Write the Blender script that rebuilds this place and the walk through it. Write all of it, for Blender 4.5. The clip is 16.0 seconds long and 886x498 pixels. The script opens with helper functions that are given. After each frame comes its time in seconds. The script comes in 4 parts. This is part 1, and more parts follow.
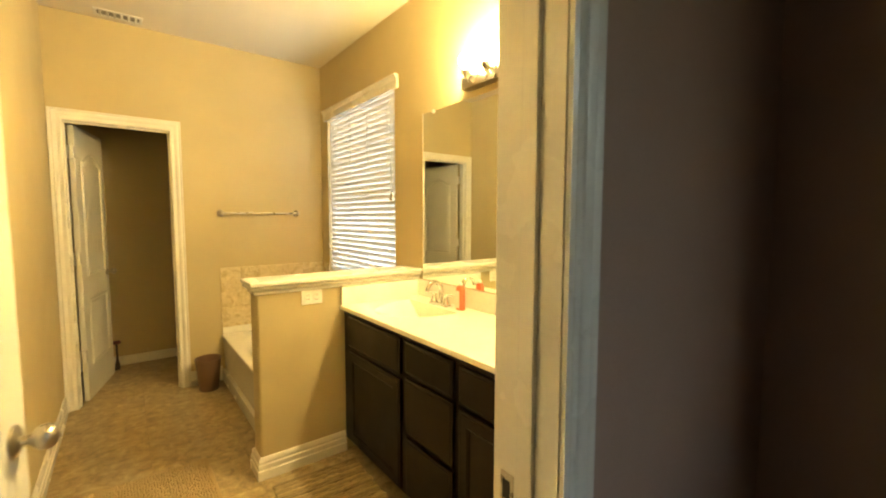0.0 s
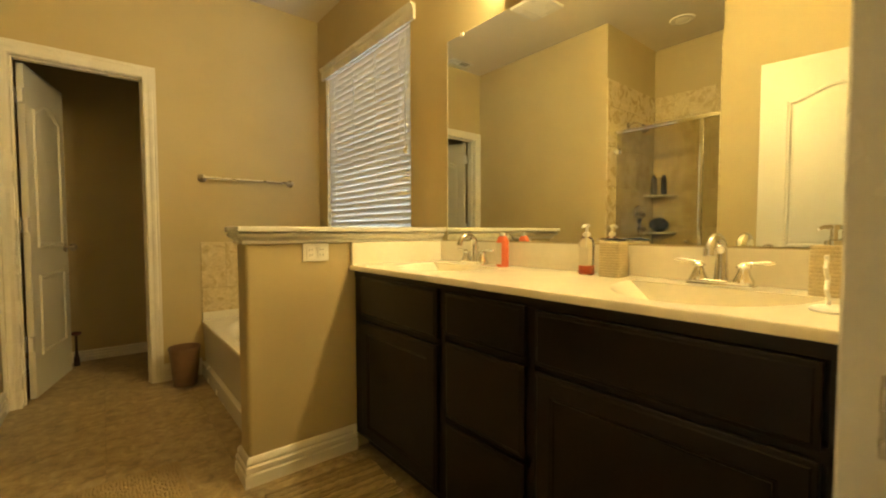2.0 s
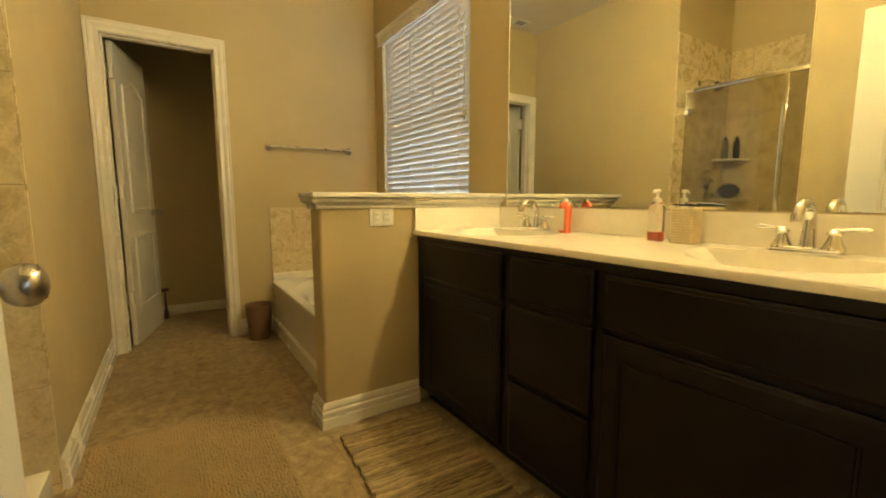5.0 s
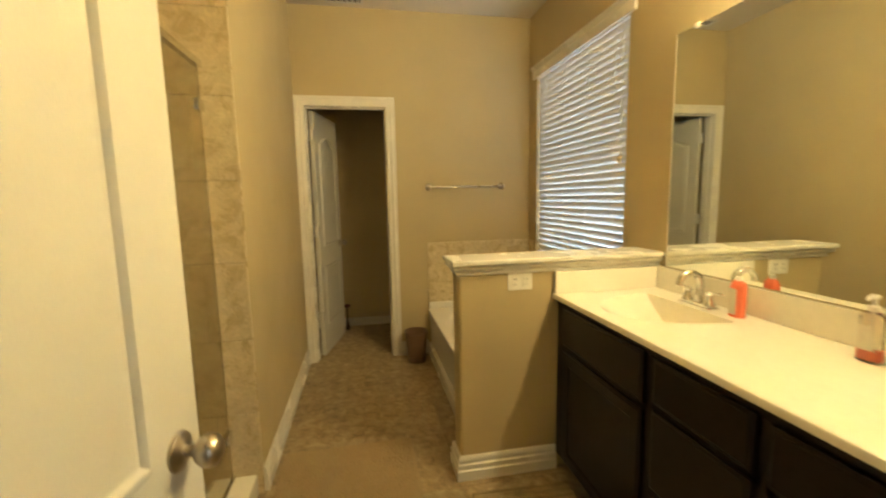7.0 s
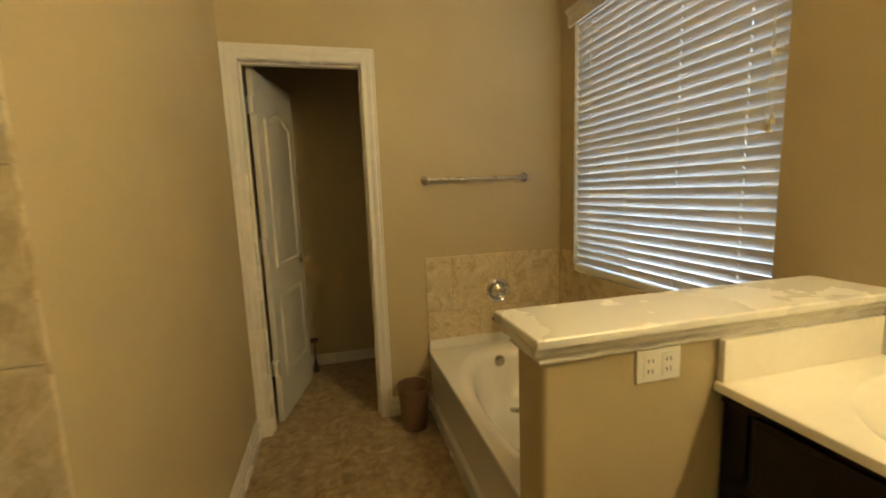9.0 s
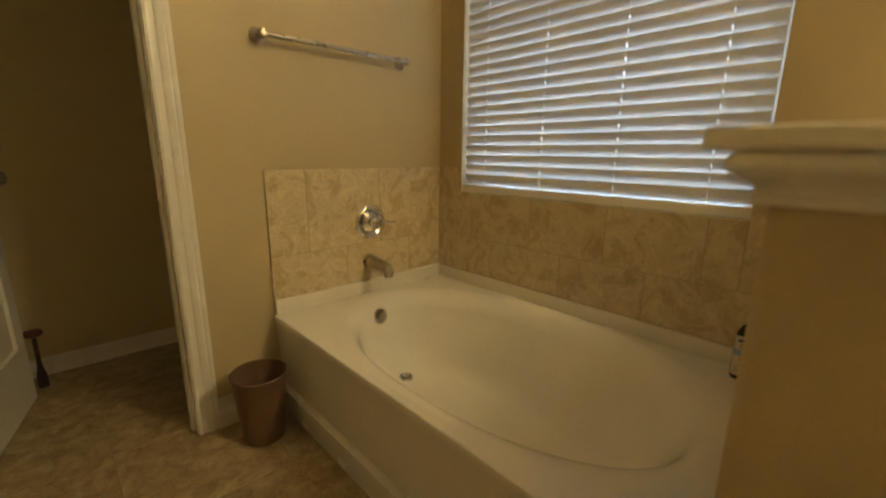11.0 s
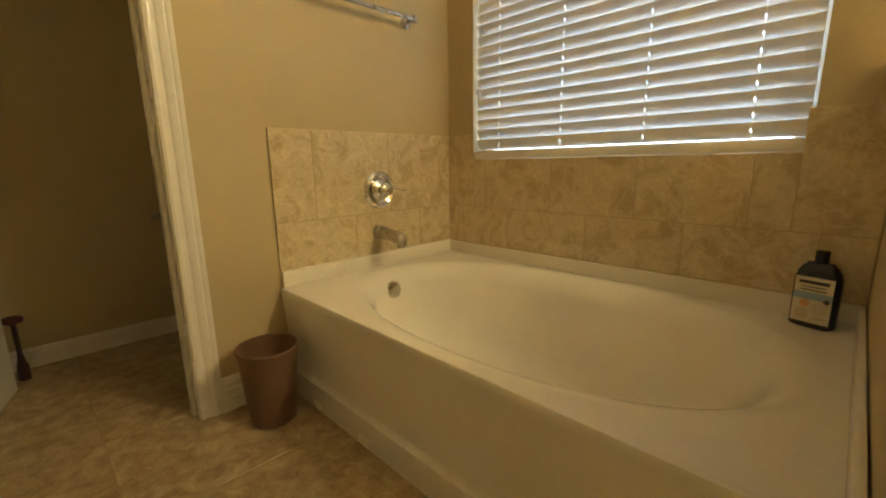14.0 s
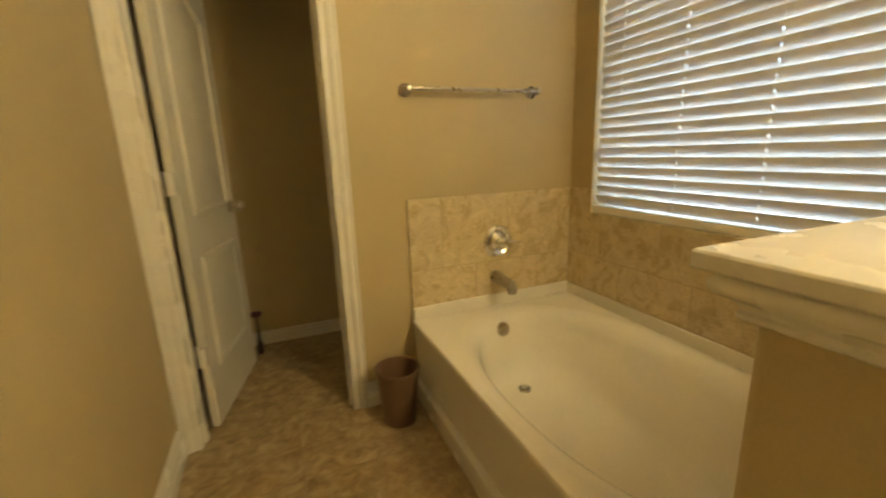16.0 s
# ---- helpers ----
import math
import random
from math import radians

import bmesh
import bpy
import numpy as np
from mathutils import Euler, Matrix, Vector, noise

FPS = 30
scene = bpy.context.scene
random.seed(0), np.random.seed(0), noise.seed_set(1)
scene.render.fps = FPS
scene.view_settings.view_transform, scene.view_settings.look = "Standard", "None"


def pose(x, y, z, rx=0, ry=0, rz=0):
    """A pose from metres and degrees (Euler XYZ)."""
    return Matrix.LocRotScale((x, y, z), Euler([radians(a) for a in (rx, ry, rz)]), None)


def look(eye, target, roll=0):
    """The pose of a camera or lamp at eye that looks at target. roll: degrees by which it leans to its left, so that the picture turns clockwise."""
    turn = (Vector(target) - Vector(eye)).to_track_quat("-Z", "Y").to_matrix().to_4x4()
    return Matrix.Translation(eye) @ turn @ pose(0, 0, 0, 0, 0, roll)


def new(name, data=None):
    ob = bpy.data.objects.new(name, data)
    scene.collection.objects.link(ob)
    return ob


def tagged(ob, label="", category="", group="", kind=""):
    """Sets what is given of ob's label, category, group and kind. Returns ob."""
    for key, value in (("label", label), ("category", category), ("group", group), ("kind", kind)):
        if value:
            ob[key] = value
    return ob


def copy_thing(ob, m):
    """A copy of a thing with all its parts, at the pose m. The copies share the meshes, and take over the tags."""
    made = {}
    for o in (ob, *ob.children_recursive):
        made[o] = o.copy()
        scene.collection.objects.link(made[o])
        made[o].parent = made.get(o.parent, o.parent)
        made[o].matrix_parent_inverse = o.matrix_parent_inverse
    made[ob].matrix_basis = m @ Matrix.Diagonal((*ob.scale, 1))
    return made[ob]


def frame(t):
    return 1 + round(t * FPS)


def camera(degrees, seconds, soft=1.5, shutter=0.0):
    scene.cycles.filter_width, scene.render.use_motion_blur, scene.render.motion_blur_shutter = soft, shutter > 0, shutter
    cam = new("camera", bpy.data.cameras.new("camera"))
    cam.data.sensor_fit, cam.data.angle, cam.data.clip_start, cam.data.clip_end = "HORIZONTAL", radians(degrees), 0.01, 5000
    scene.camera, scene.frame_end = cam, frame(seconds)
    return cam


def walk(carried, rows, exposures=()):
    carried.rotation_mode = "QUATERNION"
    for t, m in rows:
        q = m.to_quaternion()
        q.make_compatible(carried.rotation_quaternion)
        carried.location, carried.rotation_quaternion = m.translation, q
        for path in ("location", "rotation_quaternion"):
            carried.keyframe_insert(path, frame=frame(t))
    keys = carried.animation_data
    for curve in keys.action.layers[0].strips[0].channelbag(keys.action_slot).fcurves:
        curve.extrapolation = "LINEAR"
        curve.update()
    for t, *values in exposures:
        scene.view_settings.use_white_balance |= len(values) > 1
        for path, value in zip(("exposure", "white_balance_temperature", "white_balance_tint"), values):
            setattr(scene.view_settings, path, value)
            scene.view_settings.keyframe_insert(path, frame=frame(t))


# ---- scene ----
cam = camera(93.8, 16.0, soft=2.0, shutter=0.5)
PATH = [
    (0, (0.153, -0.029, 1.472), (1.37, 1.552, 1.323), 0.1),
    (0.5, (0.297, 0.155, 1.406), (1.536, 1.714, 1.225), -1.5),
    (1, (0.377, 0.282, 1.27), (1.663, 1.801, 1.069), -3.3),
    (1.5, (0.349, 0.406, 1.14), (1.636, 1.934, 1.055), -1.6),
    (2, (0.248, 0.475, 1.105), (1.513, 2.022, 1.02), -0.1),
    (2.5, (0.202, 0.502, 1.07), (1.411, 2.09, 0.936), -0.6),
    (3, (0.177, 0.504, 1.061), (1.305, 2.151, 0.931), -1.0),
    (3.5, (0.151, 0.492, 1.057), (1.256, 2.153, 0.91), -0.8),
    (5.8, (0.183, 0.477, 1.112), (1.223, 2.164, 0.847), -0.1),
    (6, (0.215, 0.438, 1.026), (1.188, 2.17, 0.793), -0.3),
    (6.5, (0.282, 0.435, 1.183), (0.963, 2.299, 0.94), -0.2),
    (7, (0.283, 0.463, 1.422), (0.645, 2.414, 1.175), -1.1),
    (7.5, (0.257, 0.615, 1.482), (0.463, 2.589, 1.234), -1.1),
    (8, (0.249, 0.898, 1.471), (0.477, 2.874, 1.256), -0.2),
    (8.2, (0.286, 1.029, 1.461), (0.551, 2.998, 1.231), -1.0),
    (10.3, (0.22, 2.232, 1.325), (1.232, 3.921, 0.975), 0.6),
    (10.5, (0.193, 2.3, 1.269), (1.31, 3.916, 0.893), 0.4),
    (11, (0.19, 2.404, 1.098), (1.537, 3.813, 0.648), 0.6),
    (11.5, (0.178, 2.5, 0.971), (1.517, 3.907, 0.494), 0.0),
    (12, (0.171, 2.547, 0.91), (1.422, 4.041, 0.459), -2.1),
    (12.5, (0.162, 2.558, 0.889), (1.48, 4.009, 0.493), -1.1),
    (13, (0.16, 2.555, 0.874), (1.559, 3.932, 0.492), -0.9),
    (13.5, (0.162, 2.548, 0.886), (1.571, 3.911, 0.492), -0.7),
    (14, (0.165, 2.541, 0.888), (1.55, 3.926, 0.483), -0.9),
    (14.5, (0.18, 2.531, 0.924), (1.487, 3.983, 0.496), -0.8),
    (15, (0.194, 2.49, 0.983), (1.464, 3.976, 0.559), -0.8),
    (15.5, (0.226, 2.383, 1.13), (1.325, 4.009, 0.744), -1.0),
    (16, (0.24, 2.218, 1.243), (0.967, 4.023, 0.783), -2.1),
]
EXPOSURES = [(0, 3.42, 7200, 2), (0.5, 3.25, 7250, 2), (1, 2.93, 7300, 2), (1.5, 2.66, 7350, 2), (2.5, 2.50, 7350, 2), (3.5, 2.48, 7050, 2), (6, 2.58, 6350, 2), (7, 2.58, 6200, 4), (8, 2.16, 6200, 6),
             (10.5, 2.17, 6000, 8), (11.5, 2.3, 6000, 8), (12.5, 2.64, 6050, 7), (15, 2.64, 6150, 6), (16, 2.62, 6350, 5)]
walk(cam, [(t, look(eye, target, roll)) for t, eye, target, roll in PATH],
     EXPOSURES)

# ---------------------------------------------------------------- light
world = bpy.data.worlds.new("sky")
scene.world = world
world.use_nodes = True
_n = world.node_tree.nodes
_sky = _n.new("ShaderNodeTexSky")
_sky.sky_type, _sky.sun_disc = "NISHITA", False
_sky.sun_elevation, _sky.sun_rotation = radians(40), radians(200)
_n["Background"].inputs["Strength"].default_value = 0.15
world.node_tree.links.new(_sky.outputs[0], _n["Background"].inputs["Color"])
sun_data = bpy.data.lights.new("sun", "SUN")
sun_data.energy, sun_data.angle, sun_data.color = 1.0, radians(12), (1.0, 0.95, 0.88)
sun = new("sun", sun_data)
sun.matrix_world = look((-6, -14, 14), (0, 0, 0))
daylight = bpy.data.lights.new("window_daylight", "AREA")
daylight.shape, daylight.size, daylight.size_y = "RECTANGLE", 1.5, 1.9
daylight.energy, daylight.color = 5.6, (0.73, 0.82, 1.0)
day = new("window_daylight", daylight)
day.matrix_world = look((2.25, 3.25, 1.66), (1.0, 3.25, 1.66))
BULB = 47.0            # glow of each vanity bulb
BULB_COLOUR = (1.0, 0.78, 0.40)

# ---------------------------------------------------------------- plan, in metres
XL, XR = -0.253, 1.768          # long wall, vanity wall
YE0, YE1 = 0.378, 0.516        # entry wall, bedroom face and bathroom face
YF, YC0, YC1 = 4.087, 4.20, 5.10   # far wall, its back, back wall of the toilet room
ZC = 2.955
DX0, DX1 = -0.160, 0.705        # entry doorway
CX0, CX1 = -0.169, 0.482       # toilet-room doorway
DOOR_H = 2.18
SY0, SY1, SXB = 1.575, 2.45, -1.18  # shower alcove
PY0, PY1, PX = 2.346, 2.480, 0.703   # half wall
WY0, WY1, WZ0, WZ1 = 2.655, 3.922, 0.899, 2.455   # window opening
CT = 0.940                     # countertop
FZ = 0.014                     # top of the floor tiles


# ---------------------------------------------------------------- materials
def mat(name, colour, rough=0.5, metal=0.0, var=0.0, scale=8.0, fine=0.0, fscale=150.0, bump=0.0, colour2=None, spec=0.5,
        rvar=0.0, per_object=0.0, coat=0.0):
    """A painted or plain surface: broad blotches towards colour2, fine grain, relief, uneven gloss."""
    m = bpy.data.materials.new(name)
    m.use_nodes = True
    t = m.node_tree
    b = t.nodes["Principled BSDF"]
    b.inputs["Roughness"].default_value = rough
    b.inputs["Metallic"].default_value = metal
    b.inputs["Specular IOR Level"].default_value = spec
    b.inputs["Coat Weight"].default_value = coat
    b.inputs["Base Color"].default_value = (*colour, 1)
    co = t.nodes.new("ShaderNodeNewGeometry")
    big = t.nodes.new("ShaderNodeTexNoise")
    big.inputs["Scale"].default_value, big.inputs["Detail"].default_value = scale, 6
    small = t.nodes.new("ShaderNodeTexNoise")
    small.inputs["Scale"].default_value, small.inputs["Detail"].default_value = fscale, 3
    for n in (big, small):
        t.links.new(co.outputs["Position"], n.inputs["Vector"])
    if var or fine or per_object:
        ramp = t.nodes.new("ShaderNodeMapRange")
        ramp.inputs["From Min"].default_value, ramp.inputs["From Max"].default_value = 0.3, 0.7
        t.links.new(big.outputs["Fac"], ramp.inputs["Value"])
        mix = t.nodes.new("ShaderNodeMix")
        mix.data_type = "RGBA"
        c2 = colour2 or tuple(c * (1 - var) for c in colour)
        mix.inputs["A"].default_value, mix.inputs["B"].default_value = (*colour, 1), (*c2, 1)
        t.links.new(ramp.outputs["Result"], mix.inputs["Factor"])
        out = mix.outputs["Result"]
        hsv = t.nodes.new("ShaderNodeHueSaturation")
        t.links.new(out, hsv.inputs["Color"])
        val = t.nodes.new("ShaderNodeMapRange")
        val.inputs["From Min"].default_value, val.inputs["From Max"].default_value = 0.3, 0.7
        val.inputs["To Min"].default_value, val.inputs["To Max"].default_value = 1 - fine, 1 + fine
        t.links.new(small.outputs["Fac"], val.inputs["Value"])
        vout = val.outputs["Result"]
        if per_object:
            oi = t.nodes.new("ShaderNodeObjectInfo")
            pr = t.nodes.new("ShaderNodeMapRange")
            pr.inputs["To Min"].default_value, pr.inputs["To Max"].default_value = 1 - per_object, 1 + per_object
            t.links.new(oi.outputs["Random"], pr.inputs["Value"])
            mu = t.nodes.new("ShaderNodeMath")
            mu.operation = "MULTIPLY"
            t.links.new(vout, mu.inputs[0]), t.links.new(pr.outputs["Result"], mu.inputs[1])
            vout = mu.outputs[0]
        t.links.new(vout, hsv.inputs["Value"])
        t.links.new(hsv.outputs["Color"], b.inputs["Base Color"])
    if rvar:
        rr = t.nodes.new("ShaderNodeMapRange")
        rr.inputs["From Min"].default_value, rr.inputs["From Max"].default_value = 0.3, 0.7
        rr.inputs["To Min"].default_value, rr.inputs["To Max"].default_value = max(0.02, rough - rvar), rough + rvar
        t.links.new(big.outputs["Fac"], rr.inputs["Value"])
        t.links.new(rr.outputs["Result"], b.inputs["Roughness"])
    if bump:
        bp = t.nodes.new("ShaderNodeBump")
        bp.inputs["Strength"].default_value, bp.inputs["Distance"].default_value = bump, 0.002
        t.links.new(small.outputs["Fac"], bp.inputs["Height"])
        t.links.new(bp.outputs["Normal"], b.inputs["Normal"])
    return m


def stone(name, light, mid, dark, scale, rough, veins=0.5, per_object=0.08, bump=0.15, rvar=0.08, pits=0.80, warp=0.6):
    """Mottled travertine: warped clouds in three tones, pale curved veins, dark pits; each tile is cut from another place."""
    m = bpy.data.materials.new(name)
    m.use_nodes = True
    t = m.node_tree
    b = t.nodes["Principled BSDF"]
    geo = t.nodes.new("ShaderNodeNewGeometry")
    oi = t.nodes.new("ShaderNodeObjectInfo")
    off = t.nodes.new("ShaderNodeVectorMath")
    off.operation = "MULTIPLY_ADD"
    cmb = t.nodes.new("ShaderNodeCombineXYZ")
    for i in range(3):
        t.links.new(oi.outputs["Random"], cmb.inputs[i])
    off.inputs[1].default_value = (13.0, 29.0, 17.0)
    t.links.new(cmb.outputs[0], off.inputs[0])
    t.links.new(geo.outputs["Position"], off.inputs[2])
    cloud = t.nodes.new("ShaderNodeTexNoise")
    cloud.inputs["Scale"].default_value, cloud.inputs["Detail"].default_value = scale, 9
    cloud.inputs["Roughness"].default_value = 0.58
    cloud.inputs["Distortion"].default_value = warp
    vein = t.nodes.new("ShaderNodeTexNoise")
    vein.inputs["Scale"].default_value, vein.inputs["Detail"].default_value = scale * 0.9, 5
    vein.inputs["Distortion"].default_value = 1.1
    pit = t.nodes.new("ShaderNodeTexNoise")
    pit.inputs["Scale"].default_value, pit.inputs["Detail"].default_value = scale * 9, 4
    for n in (cloud, vein, pit):
        t.links.new(off.outputs[0], n.inputs["Vector"])
    ramp = t.nodes.new("ShaderNodeValToRGB")
    e = ramp.color_ramp.elements
    e[0].position, e[0].color = 0.30, (*dark, 1)
    e[1].position, e[1].color = 0.70, (*light, 1)
    k = e.new(0.5)
    k.color = (*mid, 1)
    t.links.new(cloud.outputs["Fac"], ramp.inputs["Fac"])
    vr = t.nodes.new("ShaderNodeValToRGB")
    ve = vr.color_ramp.elements
    ve[0].position, ve[0].color = 0.47, (0, 0, 0, 1)
    ve[1].position, ve[1].color = 0.535, (0, 0, 0, 1)
    vm = ve.new(0.503)
    vm.color = (veins, veins, veins, 1)
    t.links.new(vein.outputs["Fac"], vr.inputs["Fac"])
    mix = t.nodes.new("ShaderNodeMix")
    mix.data_type = "RGBA"
    mix.inputs["B"].default_value = (*[min(1, c * 1.25) for c in light], 1)
    t.links.new(ramp.outputs["Color"], mix.inputs["A"])
    t.links.new(vr.outputs["Color"], mix.inputs["Factor"])
    pr = t.nodes.new("ShaderNodeMapRange")
    pr.inputs["From Min"].default_value, pr.inputs["From Max"].default_value = 0.3, 0.55
    pr.inputs["To Min"].default_value, pr.inputs["To Max"].default_value = pits, 1.05
    t.links.new(pit.outputs["Fac"], pr.inputs["Value"])
    po = t.nodes.new("ShaderNodeMapRange")
    po.inputs["To Min"].default_value, po.inputs["To Max"].default_value = 1 - per_object, 1 + per_object
    t.links.new(oi.outputs["Random"], po.inputs["Value"])
    mu = t.nodes.new("ShaderNodeMath")
    mu.operation = "MULTIPLY"
    t.links.new(pr.outputs["Result"], mu.inputs[0]), t.links.new(po.outputs["Result"], mu.inputs[1])
    hsv = t.nodes.new("ShaderNodeHueSaturation")
    t.links.new(mix.outputs["Result"], hsv.inputs["Color"])
    t.links.new(mu.outputs[0], hsv.inputs["Value"])
    t.links.new(hsv.outputs["Color"], b.inputs["Base Color"])
    rr = t.nodes.new("ShaderNodeMapRange")
    rr.inputs["From Min"].default_value, rr.inputs["From Max"].default_value = 0.3, 0.7
    rr.inputs["To Min"].default_value, rr.inputs["To Max"].default_value = rough - rvar, rough + rvar
    t.links.new(cloud.outputs["Fac"], rr.inputs["Value"])
    t.links.new(rr.outputs["Result"], b.inputs["Roughness"])
    bp = t.nodes.new("ShaderNodeBump")
    bp.inputs["Strength"].default_value, bp.inputs["Distance"].default_value = bump, 0.002
    t.links.new(pit.outputs["Fac"], bp.inputs["Height"])
    t.links.new(bp.outputs["Normal"], b.inputs["Normal"])
    return m


def glass(name, tint=(1, 1, 1), rough=0.0, ior=1.45):
    m = bpy.data.materials.new(name)
    m.use_nodes = True
    b = m.node_tree.nodes["Principled BSDF"]
    b.inputs["Base Color"].default_value = (*tint, 1)
    b.inputs["Transmission Weight"].default_value = 1.0
    b.inputs["Roughness"].default_value = rough
    b.inputs["IOR"].default_value = ior
    return m


def glow(name, colour, strength):
    m = bpy.data.materials.new(name)
    m.use_nodes = True
    b = m.node_tree.nodes["Principled BSDF"]
    b.inputs["Base Color"].default_value = (0.8, 0.8, 0.8, 1)
    b.inputs["Emission Color"].default_value = (*colour, 1)
    b.inputs["Emission Strength"].default_value = strength
    return m


PAINT = mat("tan_wall_paint", (0.49, 0.398, 0.222), 0.62, var=0.05, scale=2.5, fine=0.03, fscale=220, bump=0.22, rvar=0.08)
CEIL = mat("ceiling_paint", (0.64, 0.57, 0.44), 0.8, var=0.04, scale=2, fine=0.03, fscale=160, bump=0.3)
TRIM = mat("white_trim_paint", (0.74, 0.71, 0.64), 0.27, var=0.05, scale=5, fine=0.02, fscale=90, bump=0.03, rvar=0.02)
DOORM = mat("white_door_paint", (0.63, 0.605, 0.53), 0.38, var=0.04, scale=4, fine=0.02, fscale=260, bump=0.12, rvar=0.06)
ESPRESSO = mat("espresso_stained_wood", (0.0105, 0.0048, 0.0033), 0.33, var=0.35, scale=9, fine=0.12, fscale=160, bump=0.04, rvar=0.05, spec=0.24)
MARBLE = mat("cream_cultured_marble", (0.84, 0.80, 0.70), 0.16, var=0.07, scale=6, fine=0.02, fscale=40, rvar=0.05, colour2=(0.81, 0.76, 0.64))
TUBM = mat("cream_acrylic", (0.78, 0.74, 0.65), 0.11, var=0.05, scale=3, fine=0.015, fscale=60, rvar=0.06)
DARKMETAL = mat("dark_nickel", (0.16, 0.13, 0.10), 0.35, metal=1.0, var=0.1, scale=30)
CHROME = mat("chrome", (0.74, 0.73, 0.71), 0.07, metal=1.0, var=0.06, scale=20, rvar=0.04)
NICKEL = mat("brushed_nickel", (0.48, 0.43, 0.36), 0.30, metal=1.0, var=0.12, scale=30, fine=0.05, fscale=400, rvar=0.06)
MIRROR = mat("mirror_silver", (0.86, 0.88, 0.80), 0.0, metal=1.0)
FLOORT = stone("mottled_stone_floor", (0.47, 0.375, 0.22), (0.335, 0.25, 0.135), (0.20, 0.145, 0.078), 17.0, 0.36, veins=0.22, per_object=0.04, bump=0.0, rvar=0.03)
WALLT = stone("travertine_wall_tile", (0.62, 0.525, 0.335), (0.55, 0.452, 0.275), (0.47, 0.375, 0.215), 9.0, 0.28, veins=0.34, per_object=0.03, bump=0.0, rvar=0.03, pits=0.91, warp=1.3)
SGROUT = mat("brown_grout", (0.25, 0.195, 0.12), 0.9, var=0.15, scale=20, fine=0.1, fscale=300, bump=0.4)
FGROUT = mat("floor_grout", (0.30, 0.23, 0.135), 0.9, var=0.15, scale=20, fine=0.1, fscale=300, bump=0.4)
GROUT = mat("sandy_grout", (0.46, 0.375, 0.225), 0.9, var=0.15, scale=20, fine=0.1, fscale=300, bump=0.4)
RUGA = mat("tan_chenille", (0.42, 0.32, 0.185), 0.95, var=0.10, scale=18, fine=0.08, fscale=380, bump=0.6, spec=0.1)
RUGB = mat("taupe_woven_cotton", (0.40, 0.31, 0.18), 0.95, per_object=0.28, var=0.25, scale=25, fine=0.2, fscale=420, bump=0.6, spec=0.1)
BIN = mat("brown_plastic", (0.155, 0.088, 0.050), 0.42, var=0.12, scale=9, fine=0.04, fscale=200, rvar=0.07)
SLAT = mat("white_faux_wood_slat", (0.80, 0.77, 0.72), 0.38, var=0.04, scale=6, fine=0.02, fscale=80, rvar=0.05)
CORD = mat("white_cord", (0.90, 0.88, 0.83), 0.8, fine=0.1)
_t = CORD.node_tree
_tr = _t.nodes.new("ShaderNodeBsdfTranslucent")
_tr.inputs["Color"].default_value = (0.92, 0.91, 0.88, 1)
_mx = _t.nodes.new("ShaderNodeMixShader")
_mx.inputs["Fac"].default_value = 0.65
_t.links.new(_t.nodes["Principled BSDF"].outputs[0], _mx.inputs[1])
_t.links.new(_tr.outputs[0], _mx.inputs[2])
_t.links.new(_mx.outputs[0], _t.nodes["Material Output"].inputs["Surface"])
PLASTIC = mat("ivory_plastic", (0.80, 0.77, 0.69), 0.3, var=0.03, scale=20)
# grey that puts the shade behind the vent slats into the colour
VENTBACK = mat("painted_duct_shade", (0.22, 0.20, 0.17), 0.8, fine=0.1)
# near-black that puts the shade inside holes and slots into the colour
DARK = mat("hole_shade", (0.02, 0.018, 0.015), 0.7, fine=0.1)
STRAW = mat("tan_woven_straw", (0.64, 0.54, 0.35), 0.7, var=0.12, scale=40, fine=0.15, fscale=250, bump=0.5)
CLEAR = glass("clear_plastic", (0.98, 0.95, 0.90), 0.05)
REDSOAP = mat("red_soap", (0.86, 0.20, 0.11), 0.25, var=0.1, scale=30)
PUMPW = mat("white_pump_plastic", (0.82, 0.80, 0.76), 0.35, var=0.04, scale=40)
LABELW = mat("pale_label", (0.72, 0.66, 0.56), 0.5, var=0.1, scale=60)
NAVY = mat("navy_bottle", (0.012, 0.016, 0.035), 0.22, var=0.2, scale=30)
BLUE = mat("pale_blue_band", (0.30, 0.42, 0.60), 0.5, var=0.1, scale=40)
PEACH = mat("peach_print", (0.75, 0.42, 0.22), 0.5, var=0.3, scale=60)
TANINK = mat("tan_print", (0.50, 0.43, 0.33), 0.6, fine=0.1)
INK = mat("dark_ink", (0.03, 0.03, 0.035), 0.6, fine=0.1)
# tint far darker than clear glass, to put the shower's dimness into the colour
SHGLASS = glass("shower_glass", (0.60, 0.56, 0.44), 0.0, 1.5)
PANE = glass("window_glass", (0.98, 1.0, 0.99), 0.0, 1.45)
BULBM = glow("lit_bulb", BULB_COLOUR, BULB)
RUBBER = mat("red_rubber", (0.07, 0.007, 0.005), 0.5, var=0.2, scale=30)
GREYB = mat("grey_bottle", (0.16, 0.15, 0.14), 0.35, var=0.2, scale=30)
BLUEM = mat("blue_mesh", (0.012, 0.02, 0.05), 0.75, var=0.4, scale=60, fine=0.3, fscale=300)
CARPET = mat("grey_brown_carpet", (0.22, 0.18, 0.14), 0.95, var=0.2, scale=20, fine=0.2, fscale=500, bump=0.6, spec=0.1)
